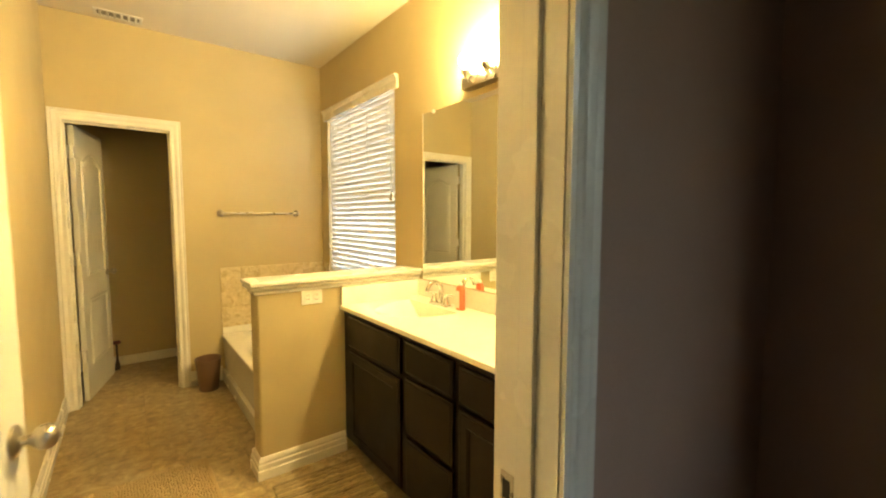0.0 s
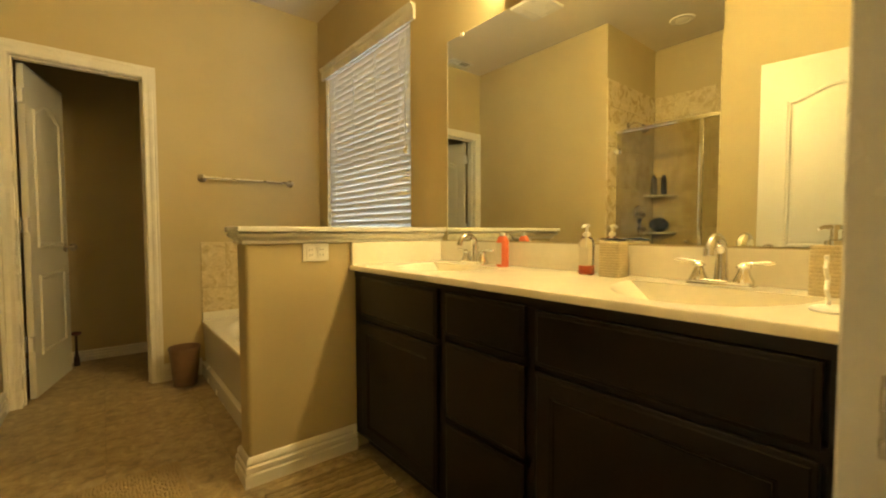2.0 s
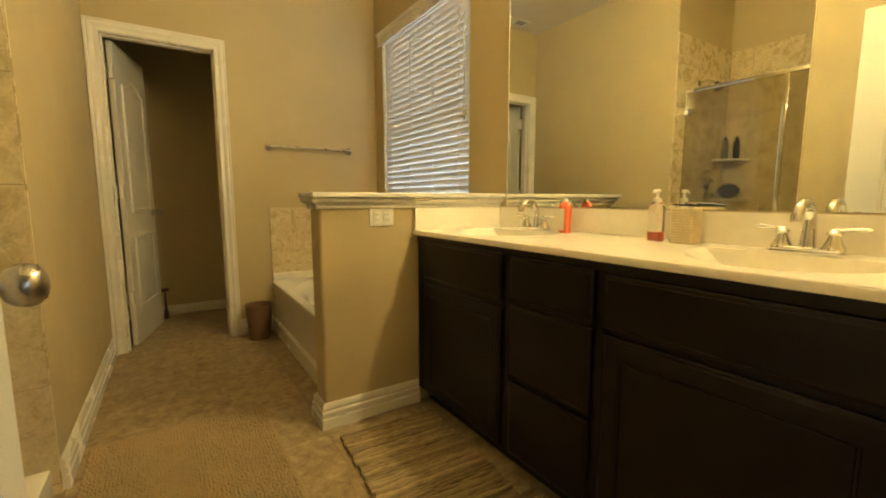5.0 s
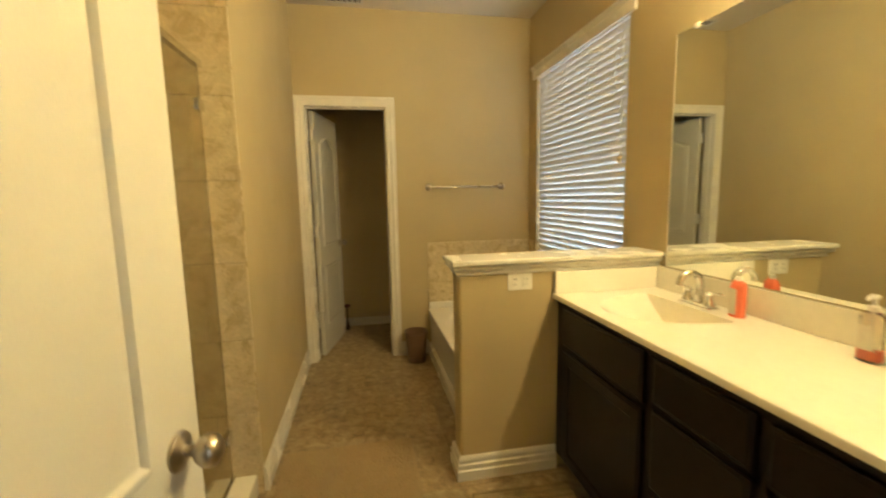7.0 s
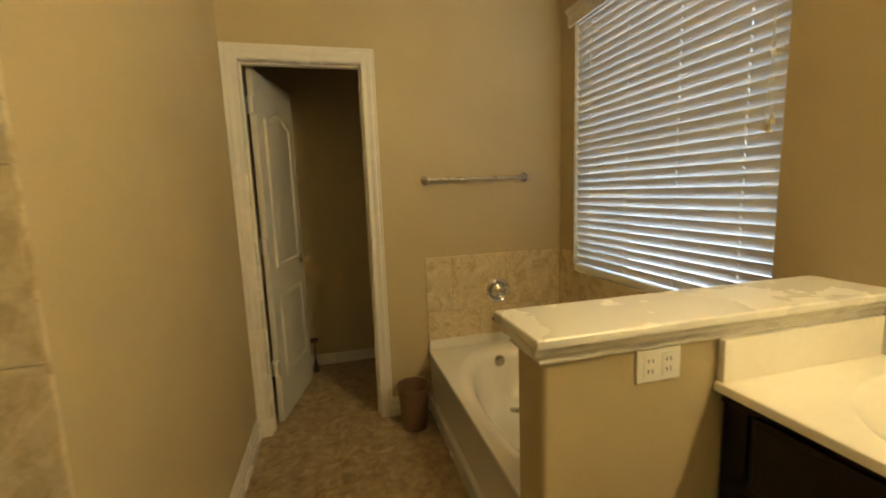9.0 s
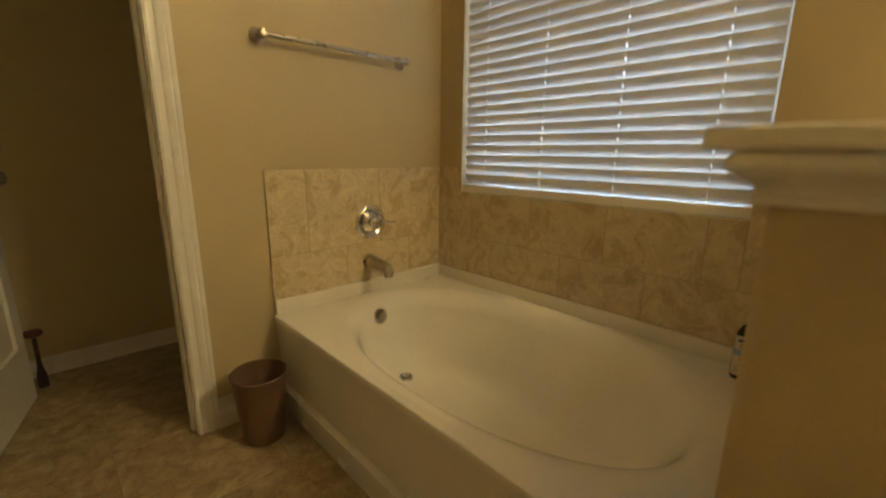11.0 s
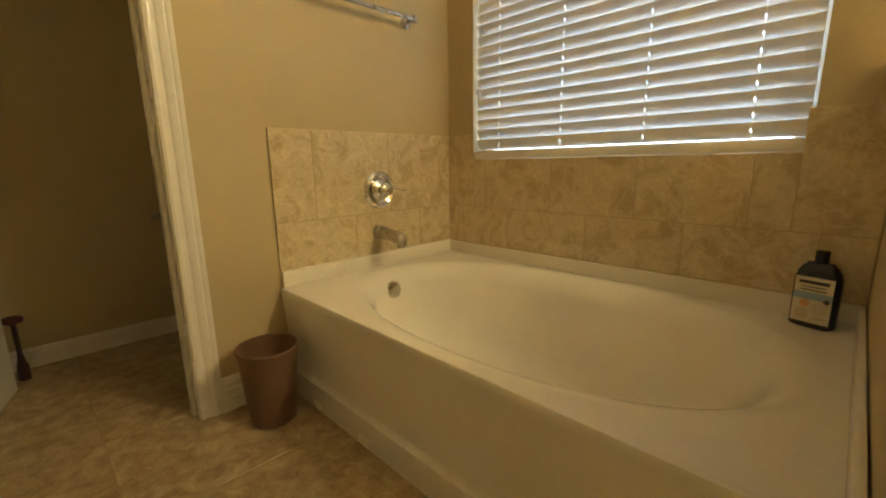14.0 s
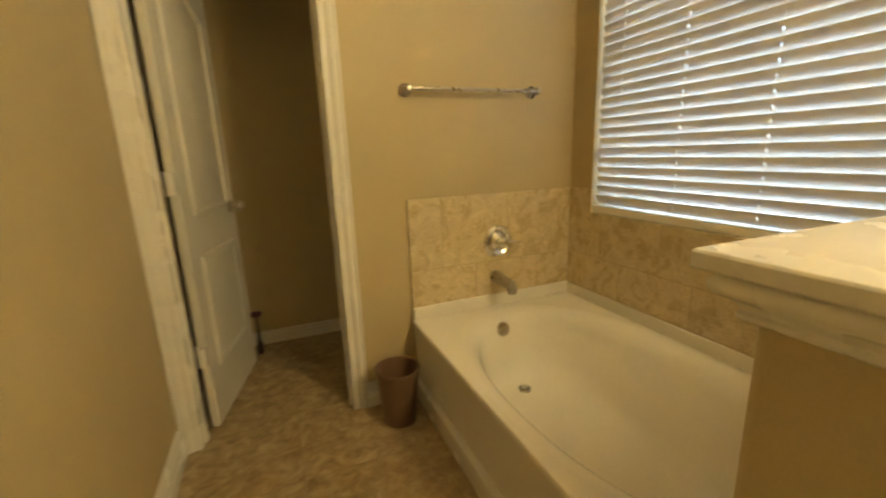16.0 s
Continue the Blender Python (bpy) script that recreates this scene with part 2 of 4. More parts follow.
MAUVE = mat("mauve_taupe_paint", (0.37, 0.245, 0.185), 0.65, var=0.06, scale=2.5, fine=0.03, fscale=220, bump=0.22, rvar=0.08)
BLACKP = mat("dark_brown_plastic", (0.03, 0.012, 0.01), 0.4, var=0.2, scale=30)
GROUND = mat("dry_lawn", (0.09, 0.11, 0.045), 0.95, var=0.4, scale=0.8, fine=0.3, fscale=12)


# ---------------------------------------------------------------- mesh helpers
def mesh_of(name, bm, material, smooth=None):
    me = bpy.data.meshes.new(name)
    bmesh.ops.recalc_face_normals(bm, faces=bm.faces[:])
    bm.to_mesh(me)
    bm.free()
    for mm in (material if isinstance(material, (list, tuple)) else [material]):
        me.materials.append(mm)
    if smooth is not None:
        me.shade_smooth()
        me.set_sharp_from_angle(angle=radians(smooth))
    return me


def part(name, bm, material, parent=None, label="", smooth=35):
    """One mesh object, under a thing or a part where parent is given; its mesh is in the parent's space."""
    ob = new(name, mesh_of(name, bm, material, smooth))
    if parent is not None:
        ob.parent = parent
    if label:
        ob["label"] = label
    return ob


def thing(name, label, category, at=(0, 0, 0), rz=0.0, group="", kind=""):
    ob = new(name)
    ob.empty_display_size = 0.05
    ob.matrix_world = pose(*at, 0, 0, rz)
    return tagged(ob, label, category, group, kind)


def struct(name, bm, material, label="", category="", smooth=35):
    ob = part(name, bm, material, None, label, smooth)
    return tagged(ob, label, category, "", "structure")


def add_box(bm, x0, x1, y0, y1, z0, z1, bevel=0.0, seg=2):
    r = bmesh.ops.create_cube(bm, size=1.0)
    vs = r["verts"]
    for v in vs:
        v.co = Vector(((x0 + x1) / 2 + v.co.x * (x1 - x0), (y0 + y1) / 2 + v.co.y * (y1 - y0), (z0 + z1) / 2 + v.co.z * (z1 - z0)))
    if bevel:
        es = list({e for v in vs for e in v.link_edges})
        bmesh.ops.bevel(bm, geom=es, offset=bevel, segments=seg, profile=0.7, affect="EDGES")
    return bm


def box(x0, x1, y0, y1, z0, z1, bevel=0.0, seg=2):
    return add_box(bmesh.new(), x0, x1, y0, y1, z0, z1, bevel, seg)


def lathe(profile, seg=28, bm=None, m=None):
    """A body of revolution about z from (radius, height) pairs."""
    bm = bm or bmesh.new()
    m = m or Matrix()
    rings = []
    for r, z in profile:
        if r < 1e-5:
            rings.append([bm.verts.new(m @ Vector((0, 0, z)))])
        else:
            rings.append([bm.verts.new(m @ Vector((r * math.cos(2 * math.pi * i / seg), r * math.sin(2 * math.pi * i / seg), z))) for i in range(seg)])
    for a, b in zip(rings, rings[1:]):
        for i in range(seg):
            j = (i + 1) % seg
            if len(a) == 1 and len(b) == 1:
                continue
            if len(a) == 1:
                bm.faces.new((a[0], b[i], b[j]))
            elif len(b) == 1:
                bm.faces.new((a[i], a[j], b[0]))
            else:
                bm.faces.new((a[i], a[j], b[j], b[i]))
    return bm


def tube(points, radius, seg=12, bm=None, caps=True):
    """A round pipe along points; radius is one number or one per point."""
    bm = bm or bmesh.new()
    pts = [Vector(p) for p in points]
    rad = radius if isinstance(radius, (list, tuple)) else [radius] * len(pts)
    rings, last = [], None
    for i, p in enumerate(pts):
        d = (pts[min(i + 1, len(pts) - 1)] - pts[max(i - 1, 0)]).normalized()
        u = last - d * last.dot(d) if last is not None else d.orthogonal()
        u.normalize()
        last = u
        w = d.cross(u)
        rings.append([bm.verts.new(p + (u * math.cos(2 * math.pi * k / seg) + w * math.sin(2 * math.pi * k / seg)) * rad[i]) for k in range(seg)])
    for a, b in zip(rings, rings[1:]):
        for k in range(seg):
            bm.faces.new((a[k], a[(k + 1) % seg], b[(k + 1) % seg], b[k]))
    if caps:
        bm.faces.new(rings[0][::-1])
        bm.faces.new(rings[-1])
    return bm


def sweep(profile, path, out, bm=None, closed=False):
    """A moulding: profile (across, out) swept along path with mitred corners. 'out' is the way it stands off its wall."""
    bm = bm or bmesh.new()
    P = [Vector(p) for p in path]
    out = Vector(out)
    n = len(P)
    rings = []
    for i, p in enumerate(P):
        a = (P[i] - P[i - 1]).normalized() if (i or closed) else None
        b = (P[(i + 1) % n] - P[i]).normalized() if (i < n - 1 or closed) else None
        a, b = a or b, b or a
        sa, sb = out.cross(a), out.cross(b)
        s = (sa + sb)
        s = s / max(1e-6, s.dot(sa))
        rings.append([bm.verts.new(p + s * u + out * v) for u, v in profile])
    k = len(profile)
    for a, b in zip(rings, rings[1:]):
        for i in range(k):
            bm.faces.new((a[i], a[(i + 1) % k], b[(i + 1) % k], b[i]))
    if not closed:
        bm.faces.new(rings[0][::-1]), bm.faces.new(rings[-1])
    return bm


def run(profile, path, side, bm=None):
    """A moulding along the floor or a wall top: path lies level, profile is (off the wall, up); side +1 stands off to the left."""
    bm = bm or bmesh.new()
    P = [Vector(p) for p in path]
    up = Vector((0, 0, 1))
    rings = []
    for i, p in enumerate(P):
        a = (P[i] - P[i - 1]).normalized() if i else None
        b = (P[i + 1] - P[i]).normalized() if i < len(P) - 1 else None
        a, b = a or b, b or a
        sa, sb = up.cross(a) * side, up.cross(b) * side
        s = sa + sb
        s = s / max(1e-6, s.dot(sa))
        rings.append([bm.verts.new(p + s * u + up * v) for u, v in profile])
    k = len(profile)
    for a, b in zip(rings, rings[1:]):
        for i in range(k):
            bm.faces.new((a[i], a[(i + 1) % k], b[(i + 1) % k], b[i]))
    bm.faces.new(rings[0][::-1]), bm.faces.new(rings[-1])
    return bm


def arc(c, r, a0, a1, n, plane="xz"):
    res = []
    for i in range(n + 1):
        a = radians(a0 + (a1 - a0) * i / n)
        u, v = r * math.cos(a), r * math.sin(a)
        res.append(Vector(c) + (Vector((u, 0, v)) if plane == "xz" else Vector((u, v, 0)) if plane == "xy" else Vector((0, u, v))))
    return res


CASING = [(0.0, 0.0), (0.0, 0.010), (0.010, 0.013), (0.016, 0.010), (0.030, 0.011), (0.036, 0.016), (0.052, 0.018), (0.058, 0.014), (0.066, 0.018), (0.075, 0.018), (0.075, 0.0)]
BASE = [(0.0, 0.0), (0.022, 0.0), (0.022, 0.050), (0.015, 0.054), (0.014, 0.059), (0.019, 0.063), (0.019, 0.082), (0.011, 0.087), (0.010, 0.092), (0.014, 0.096), (0.013, 0.112), (0.004, 0.124), (0.0, 0.124)]


# ---------------------------------------------------------------- walls, floor, ceiling
def walls(boxes):
    bm = bmesh.new()
    for b in boxes:
        add_box(bm, *b)
    return bm


T = 0.12
struct("wall_west", walls([(XL - T, XL, SY1 + 0.012, YF, 0, ZC)]), PAINT, "tan painted wall of fine orange-peel plaster", "wall")
struct("wall_west_entry", walls([(XL - T, XL, YE1, SY0 - 0.012, 0, ZC)]), PAINT, "tan painted wall beside the entry door", "wall")
struct("wall_east", walls([(XR, XR + 0.16, YE1, WY0, 0, ZC), (XR, XR + 0.16, WY1, YF, 0, ZC),
                           (XR, XR + 0.16, WY0, WY1, 0, WZ0), (XR, XR + 0.16, WY0, WY1, WZ1, ZC)]), PAINT,
       "tan painted outer wall with a window opening", "wall")
struct("wall_north", walls([(XL - T, CX0 - 0.02, YF, YC0, 0, ZC), (CX1 + 0.02, XR + 0.16, YF, YC0, 0, ZC),
                            (CX0 - 0.02, CX1 + 0.02, YF, YC0, DOOR_H + 0.02, ZC)]), PAINT, "tan painted wall with a doorway to the toilet room", "wall")
struct("wall_south", walls([(-2.6, DX0 - 0.02, YE0, YE1, 0, ZC), (DX1 + 0.02, XR + 0.16, YE0, YE1, 0, ZC),
                            (DX0 - 0.02, DX1 + 0.02, YE0, YE1, DOOR_H + 0.02, ZC)]), PAINT, "tan painted wall with the entry doorway", "wall")
struct("wall_toilet_room_back", walls([(-1.2, 1.2, YC1, YC1 + T, 0, ZC)]), PAINT, "tan painted back wall of the toilet room", "wall")
struct("wall_toilet_room_side", walls([(-0.42, -0.30, YC0, YC1, 0, ZC)]), PAINT, "tan painted side wall of the toilet room", "wall")
struct("wall_toilet_room_end", walls([(1.0, 1.12, YC0, YC1, 0, ZC)]), PAINT, "tan painted end wall of the toilet room", "wall")
struct("wall_shower_north", walls([(SXB - T, XL - T, SY1 + 0.012, SY1 + T, 0, ZC)]), PAINT, "tan painted wall over the shower tiles", "wall")
struct("wall_shower_south", walls([(SXB - T, XL - T, SY0 - T, SY0 - 0.012, 0, ZC)]), PAINT, "tan painted wall over the shower tiles", "wall")
struct("wall_shower_back", walls([(SXB - T, SXB - 0.012, SY0 - T, SY1 + T, 0, ZC)]), PAINT, "tan painted wall over the shower tiles", "wall")
# bedroom outside the entry door; unseen walls and window added for its dim daylight
BX0, BX1, BY0 = -2.6, XR + 0.004, -3.6
struct("wall_south_bedroom_side", walls([(-2.6, DX0 - 0.02, YE0 - 0.003, YE0, 0, ZC), (DX1 + 0.02, XR + 0.16, YE0 - 0.003, YE0, 0, ZC), (DX0 - 0.02, DX1 + 0.02, YE0 - 0.003, YE0, DOOR_H + 0.02, ZC)]),
       MAUVE, "mauve-taupe painted bedroom side of the entry wall", "wall")
# unseen window opening, added and placed so that this wall stays in shade
struct("wall_bedroom_east", walls([(BX1, BX1 + T, BY0, -2.7, 0, ZC), (BX1, BX1 + T, -1.4, YE0, 0, ZC), (BX1, BX1 + T, -2.7, -1.4, 0, 0.95),
                                   (BX1, BX1 + T, -2.7, -1.4, 2.3, ZC)]), MAUVE, "mauve-taupe bedroom wall in shade with an added unseen window opening", "wall")
struct("wall_bedroom_west", walls([(BX0 - T, BX0, BY0, YE0, 0, ZC)]), MAUVE, "unseen mauve-taupe bedroom wall added to enclose the dim bedroom", "wall")
struct("wall_bedroom_south", walls([(BX0 - T, BX1 + T, BY0 - T, BY0, 0, ZC)]), MAUVE, "unseen painted bedroom wall added to enclose the dim bedroom", "wall")
struct("ceiling", walls([(XL - T, XR + 0.16, YE0, YC1 + T, ZC, ZC + 0.1), (SXB - T, XL - T, SY0 - T, SY1 + T, ZC, ZC + 0.1),
                         (BX0 - T, BX1 + T, BY0 - T, YE0, ZC, ZC + 0.1), (-1.2, XL - T, YC0, YC1 + T, ZC, ZC + 0.1)]), CEIL, "pale textured plaster ceiling", "ceiling")
struct("floor_bedroom", walls([(BX0 - T, BX1 + T, BY0 - T, YE0 + 0.05, -0.1, -0.002)]), CARPET, "grey-brown carpet of the dim bedroom", "floor")
ground = bmesh.new()
add_box(ground, -400, 400, -400, 400, -0.6, -0.4)
struct("ground", ground, GROUND, "dry lawn outside the house", "ground")

# floor tiles on a bed of grout
floor = struct("floor", walls([(SXB - 0.1, XR + 0.1, YE0 + 0.05, YC1 + 0.05, -0.1, FZ - 0.0012)]), FGROUT, "mottled beige stone floor tiles with sandy joints", "floor")


def half_wall():
    bm = bmesh.new()
    r, pts = 0.018, []
    for cx, cy, a0 in ((PX + r, PY0 + r, 180), ):
        pts += [(cx + r * math.cos(radians(a)), cy + r * math.sin(radians(a))) for a in range(270, 179, -15)]
    pts += [(PX + r + r * math.cos(radians(a)), PY1 - r + r * math.sin(radians(a))) for a in range(180, 89, -15)]
    pts += [(XR, PY1), (XR, PY0)]
    lo = [bm.verts.new((x, y, 0)) for x, y in pts]
    hi = [bm.verts.new((x, y, 1.103)) for x, y in pts]
    n = len(pts)
    for i in range(n):
        bm.faces.new((lo[i], lo[(i + 1) % n], hi[(i + 1) % n], hi[i]))
    bm.faces.new(hi), bm.faces.new(lo[::-1])
    return bm


struct("wall_half", half_wall(), PAINT, "tan painted half wall with rounded corners between vanity and tub", "half wall")
cap = struct("trim_half_wall_cap", box(0.666, XR - 0.002, 2.296, 2.534, 1.104, 1.127, 0.008, 3), TRIM, "white painted ledge with a moulding on the half wall", "ledge")
CAPM = [(0.0, 0.0), (0.007, 0.0), (0.011, 0.003), (0.012, 0.008), (0.009, 0.012), (0.011, 0.018), (0.016, 0.023), (0.022, 0.026), (0.029, 0.030), (0.033, 0.036), (0.033, 0.043), (0.029, 0.049), (0.023, 0.052), (0.0, 0.052)]
part("moulding", run(CAPM, [(XR - 0.002, PY0, 1.052), (PX, PY0, 1.052), (PX, PY1, 1.052), (XR - 0.002, PY1, 1.052)], 1), TRIM, cap)

# baseboards
def baseboard(path, side, tall=1.0):
    prof = [(u, FZ + v * tall) for u, v in BASE]
    struct("baseboard", run(prof, path, side), TRIM, "white stepped baseboard along the wall", "baseboard")


baseboard([(XL, SY1 + 0.014, 0), (XL, YF - 0.02, 0)], -1)
baseboard([(1.207, PY0, 0), (PX, PY0, 0), (PX, PY1, 0), (0.795, PY1, 0)], 1)
baseboard([(CX1 + 0.075, YF, 0), (0.806, YF, 0)], -1)
baseboard([(-0.30, YC1, 0), (1.0, YC1, 0)], -1, 0.70)
baseboard([(XL, YE1 + 0.02, 0), (XL, SY0 - 0.014, 0)], -1)
baseboard([(DX1 + 0.08, YE0, 0), (BX1, YE0, 0)], -1)


def door_trim(name, x0, x1, ya, yb, h, label, stop_y):
    """Jambs, head, stops and both casings of a doorway in a wall along x, faces at ya (south) and yb (north)."""
    bm = bmesh.new()
    add_box(bm, x0 - 0.02, x0, ya - 0.002, yb + 0.002, 0, h + 0.02)
    add_box(bm, x1, x1 + 0.02, ya - 0.002, yb + 0.002, 0, h + 0.02)
    add_box(bm, x0, x1, ya - 0.002, yb + 0.002, h, h + 0.02)
    ob = struct(name, bm, TRIM, label, "door frame")
    st = bmesh.new()
    add_box(st, x0, x0 + 0.011, stop_y, stop_y + 0.035, 0, h - 0.011, 0.002, 1)
    add_box(st, x1 - 0.011, x1, stop_y, stop_y + 0.035, 0, h - 0.011, 0.002, 1)
    add_box(st, x0, x1, stop_y, stop_y + 0.035, h - 0.011, h, 0.002, 1)
    part("door_stop", st, TRIM, ob)
    e = 0.004
    for y, o in ((ya - 0.002, (0, -1, 0)), (yb + 0.002, (0, 1, 0))):
        path = [(x0 - e, y, 0), (x0 - e, y, h + e), (x1 + e, y, h + e), (x1 + e, y, 0)]
        if o[1] > 0:
            prof = [(-u, v) for u, v in CASING]
        else:
            prof = CASING
        part("casing", sweep(prof, path, o), TRIM, ob)
    return ob


entry_frame = door_trim("door_frame_1", DX0, DX1, YE0, YE1, DOOR_H, "white painted door frame with fluted casing and a strike plate", YE0 + 0.045)
toilet_frame = door_trim("door_frame_2", CX0, CX1, YF, YC0, DOOR_H, "white painted door frame with fluted casing", YF + 0.035)
sp = box(DX1 - 0.002, DX1 + 0.001, YE1 - 0.044, YE1 - 0.011, 0.930, 0.995, 0.001, 1)
strike = part("strike_plate", sp, NICKEL, entry_frame, "satin nickel strike plate")
# dark box on the plate, coloured as the shade in the latch opening
part("latch_hole", box(DX1 - 0.003, DX1, YE1 - 0.036, YE1 - 0.018, 0.944, 0.981), DARK, strike)
for z in (0.936, 0.988):
    part("screw", lathe([(0, 0.002), (0.003, 0.0015), (0.0035, 0)], 10, m=Matrix.Translation((DX1 - 0.002, YE1 - 0.027, z)) @ pose(0, 0, 0, 0, -90, 0)), NICKEL, strike)


# ---------------------------------------------------------------- doors
def panel_loop(x0, x1, z0, z1, rise, inset=0.0, n=12):
    """An upright outline whose top swells into a low arch of that rise."""
    x0, x1, z0 = x0 + inset, x1 - inset, z0 + inset
    z1 = z1 - inset
    pts = [(x0, z0), (x1, z0), (x1, z1)]
    if rise:
        for i in range(1, n):
            u = i / n
            x = x1 + (x0 - x1) * u
            s = 0.5 - 0.5 * math.cos(2 * math.pi * u)
            pts.append((x, z1 + rise * s ** 0.8))
    pts.append((x0, z1))
    return pts


def moulded_door(name, label, w, h, th, stile=0.104):
    """A hollow moulded door: leaf from x=0 (hinge) to w, thickness along y about 0, two raised panels a side, arched above."""
    door = thing(name, label, "door", kind="structure")
    leaf = part("leaf", box(0, w, -th / 2, th / 2, 0, h, 0.002, 1), DOORM, door)
    mx = stile
    for z0, z1, rise in ((0.26, 0.80, 0.0), (0.98, h - 0.26, 0.075)):
        for side in (-1, 1):
            bm = bmesh.new()
            loops = []
            for inset, off in ((0.0, 0.0), (0.003, 0.007), (0.008, 0.011), (0.016, 0.011), (0.020, 0.007), (0.023, 0.0004), (0.032, 0.0), (0.036, 0.004), (0.062, 0.0095)):
                lp = panel_loop(mx, w - mx, z0, z1, rise, inset)
                loops.append([bm.verts.new((x, side * (th / 2 + off + 0.0008), z)) for x, z in lp])
            k = len(loops[0])
            for a, b in zip(loops, loops[1:]):
                for i in range(k):
                    bm.faces.new((a[i], a[(i + 1) % k], b[(i + 1) % k], b[i]))
            bm.faces.new(loops[-1])
            part("panel", bm, DOORM, door, smooth=24)
    # knobs on both sides
    for side in (-1, 1):
        m = Matrix.Translation((w - 0.065, side * th / 2, 0.968)) @ pose(0, 0, 0, 90 if side < 0 else -90, 0, 0)
        rose = part("knob_rose", lathe([(0, 0), (0.035, 0), (0.034, 0.004), (0.028, 0.008), (0.016, 0.011), (0.014, 0.013), (0, 0.013)], 28, m=m), NICKEL, door, "brushed nickel rose")
        kn = [(0.0, 0.012), (0.011, 0.013), (0.010, 0.024), (0.013, 0.030), (0.022, 0.036), (0.0275, 0.046), (0.0285, 0.055), (0.026, 0.064), (0.019, 0.071), (0.009, 0.0745), (0, 0.075)]
        part("knob", lathe(kn, 28, m=m), NICKEL, door, "brushed nickel knob")
    part("latch", box(w - 0.001, w + 0.002, -0.012, 0.012, 0.93, 0.985, 0.001, 1), NICKEL, door)
    for z in (0.361, 1.131, 1.946):
        knuckle = part("hinge", box(-0.036, 0.003, -th / 2 - 0.002, th / 2 - 0.014, z - 0.047, z + 0.047, 0.002, 1), TRIM, door, "white painted butt hinge")
        part("pin", lathe([(0, -0.05), (0.007, -0.05), (0.007, 0.05), (0, 0.05)], 12, m=Matrix.Translation((-0.008, th / 2 + 0.003, z))), TRIM, knuckle)
    return door


entry_door = moulded_door("door_1", "white moulded door with an arched panel, standing open into the bathroom", 0.770, DOOR_H - 0.026, 0.036, 0.138)
entry_door.matrix_world = pose(DX0 - 0.020, YE1 + 0.008, 0.020, 0, 0, 81.3)
toilet_door = moulded_door("door_2", "white moulded door with an arched panel, standing open into the toilet room", 0.645, DOOR_H - 0.026, 0.036)
toilet_door.matrix_world = pose(CX0 + 0.034, YC0 + 0.018, 0.020, 0, 0, 77.0)


# ---------------------------------------------------------------- window and blind
win = struct("window_1", box(XR + 0.095, XR + 0.135, WY0, WY1, WZ0, WZ0 + 0.05, 0.003), TRIM, "white framed window behind lowered blinds", "window")
wf = bmesh.new()
add_box(wf, XR + 0.095, XR + 0.135, WY0, WY1, WZ1 - 0.05, WZ1, 0.003)
add_box(wf, XR + 0.095, XR + 0.135, WY0, WY0 + 0.05, WZ0 + 0.05, WZ1 - 0.05, 0.003)
add_box(wf, XR + 0.095, XR + 0.135, WY1 - 0.05, WY1, WZ0 + 0.05, WZ1 - 0.05, 0.003)
add_box(wf, XR + 0.095, XR + 0.135, WY0 + 0.05, WY1 - 0.05, 1.64, 1.68, 0.003)
part("window_frame", wf, TRIM, win)
for z0, z1 in ((WZ0 + 0.05, 1.64), (1.68, WZ1 - 0.05)):
    pane = part("pane", box(XR + 0.112, XR + 0.116, WY0 + 0.05, WY1 - 0.05, z0, z1), PANE, win)
    pane.visible_shadow = False
part("window_sill", box(XR + 0.0, XR + 0.095, WY0, WY1, WZ0, WZ0 + 0.006, 0.001, 1), TRIM, win)

BY_0, BY_1, BXC = WY0 + 0.010, WY1 - 0.012, XR + 0.026
blind = thing("window_blind", "white faux-wood blind, lowered with slats nearly closed, in the window", "blind", (BXC, 0, 0))


LADDERS = (2.803, 3.126, 3.461, 3.780)


def slat_mesh(tilt, w=0.052, th=0.003):
    """One gently curved slat with a routed slot for each lift cord."""
    bm = bmesh.new()
    ys = [BY_0]
    for y in LADDERS:
        ys += [y - 0.0022, y + 0.0022]
    ys.append(BY_1)
    us = [-0.5 + v for v in (0, 0.10, 0.22, 0.36, 0.64, 0.80, 0.90, 1)]
    ca, sa = math.cos(tilt), math.sin(tilt)

    def ring(y, sgn):
        res = []
        for q in us:
            u, v = q * w, 0.0026 * (1 - (2 * q) ** 2) + sgn * th / 2
            res.append(bm.verts.new((u * ca - v * sa, y, u * sa + v * ca)))
        return res

    top, low = [ring(y, 1) for y in ys], [ring(y, -1) for y in ys]
    n = len(us) - 1
    for i in range(len(ys) - 1):
        for k in range(n):
            if i % 2 and k == 3:
                for a, b, c, d in ((top[i][k], top[i][k + 1], low[i][k + 1], low[i][k]), (top[i + 1][k], top[i + 1][k + 1], low[i + 1][k + 1], low[i + 1][k]),
                                   (top[i][k], top[i + 1][k], low[i + 1][k], low[i][k]), (top[i][k + 1], top[i + 1][k + 1], low[i + 1][k + 1], low[i][k + 1])):
                    bm.faces.new((a, b, c, d))
                continue
            bm.faces.new((top[i][k], top[i][k + 1], top[i + 1][k + 1], top[i + 1][k]))
            bm.faces.new((low[i][k], low[i + 1][k], low[i + 1][k + 1], low[i][k + 1]))
        for k in (0, n):
            bm.faces.new((top[i][k], top[i + 1][k], low[i + 1][k], low[i][k]))
    for e in (0, -1):
        bm.faces.new(top[e] + low[e][::-1])
    return bm


# room edge up, so that the undersides face the room
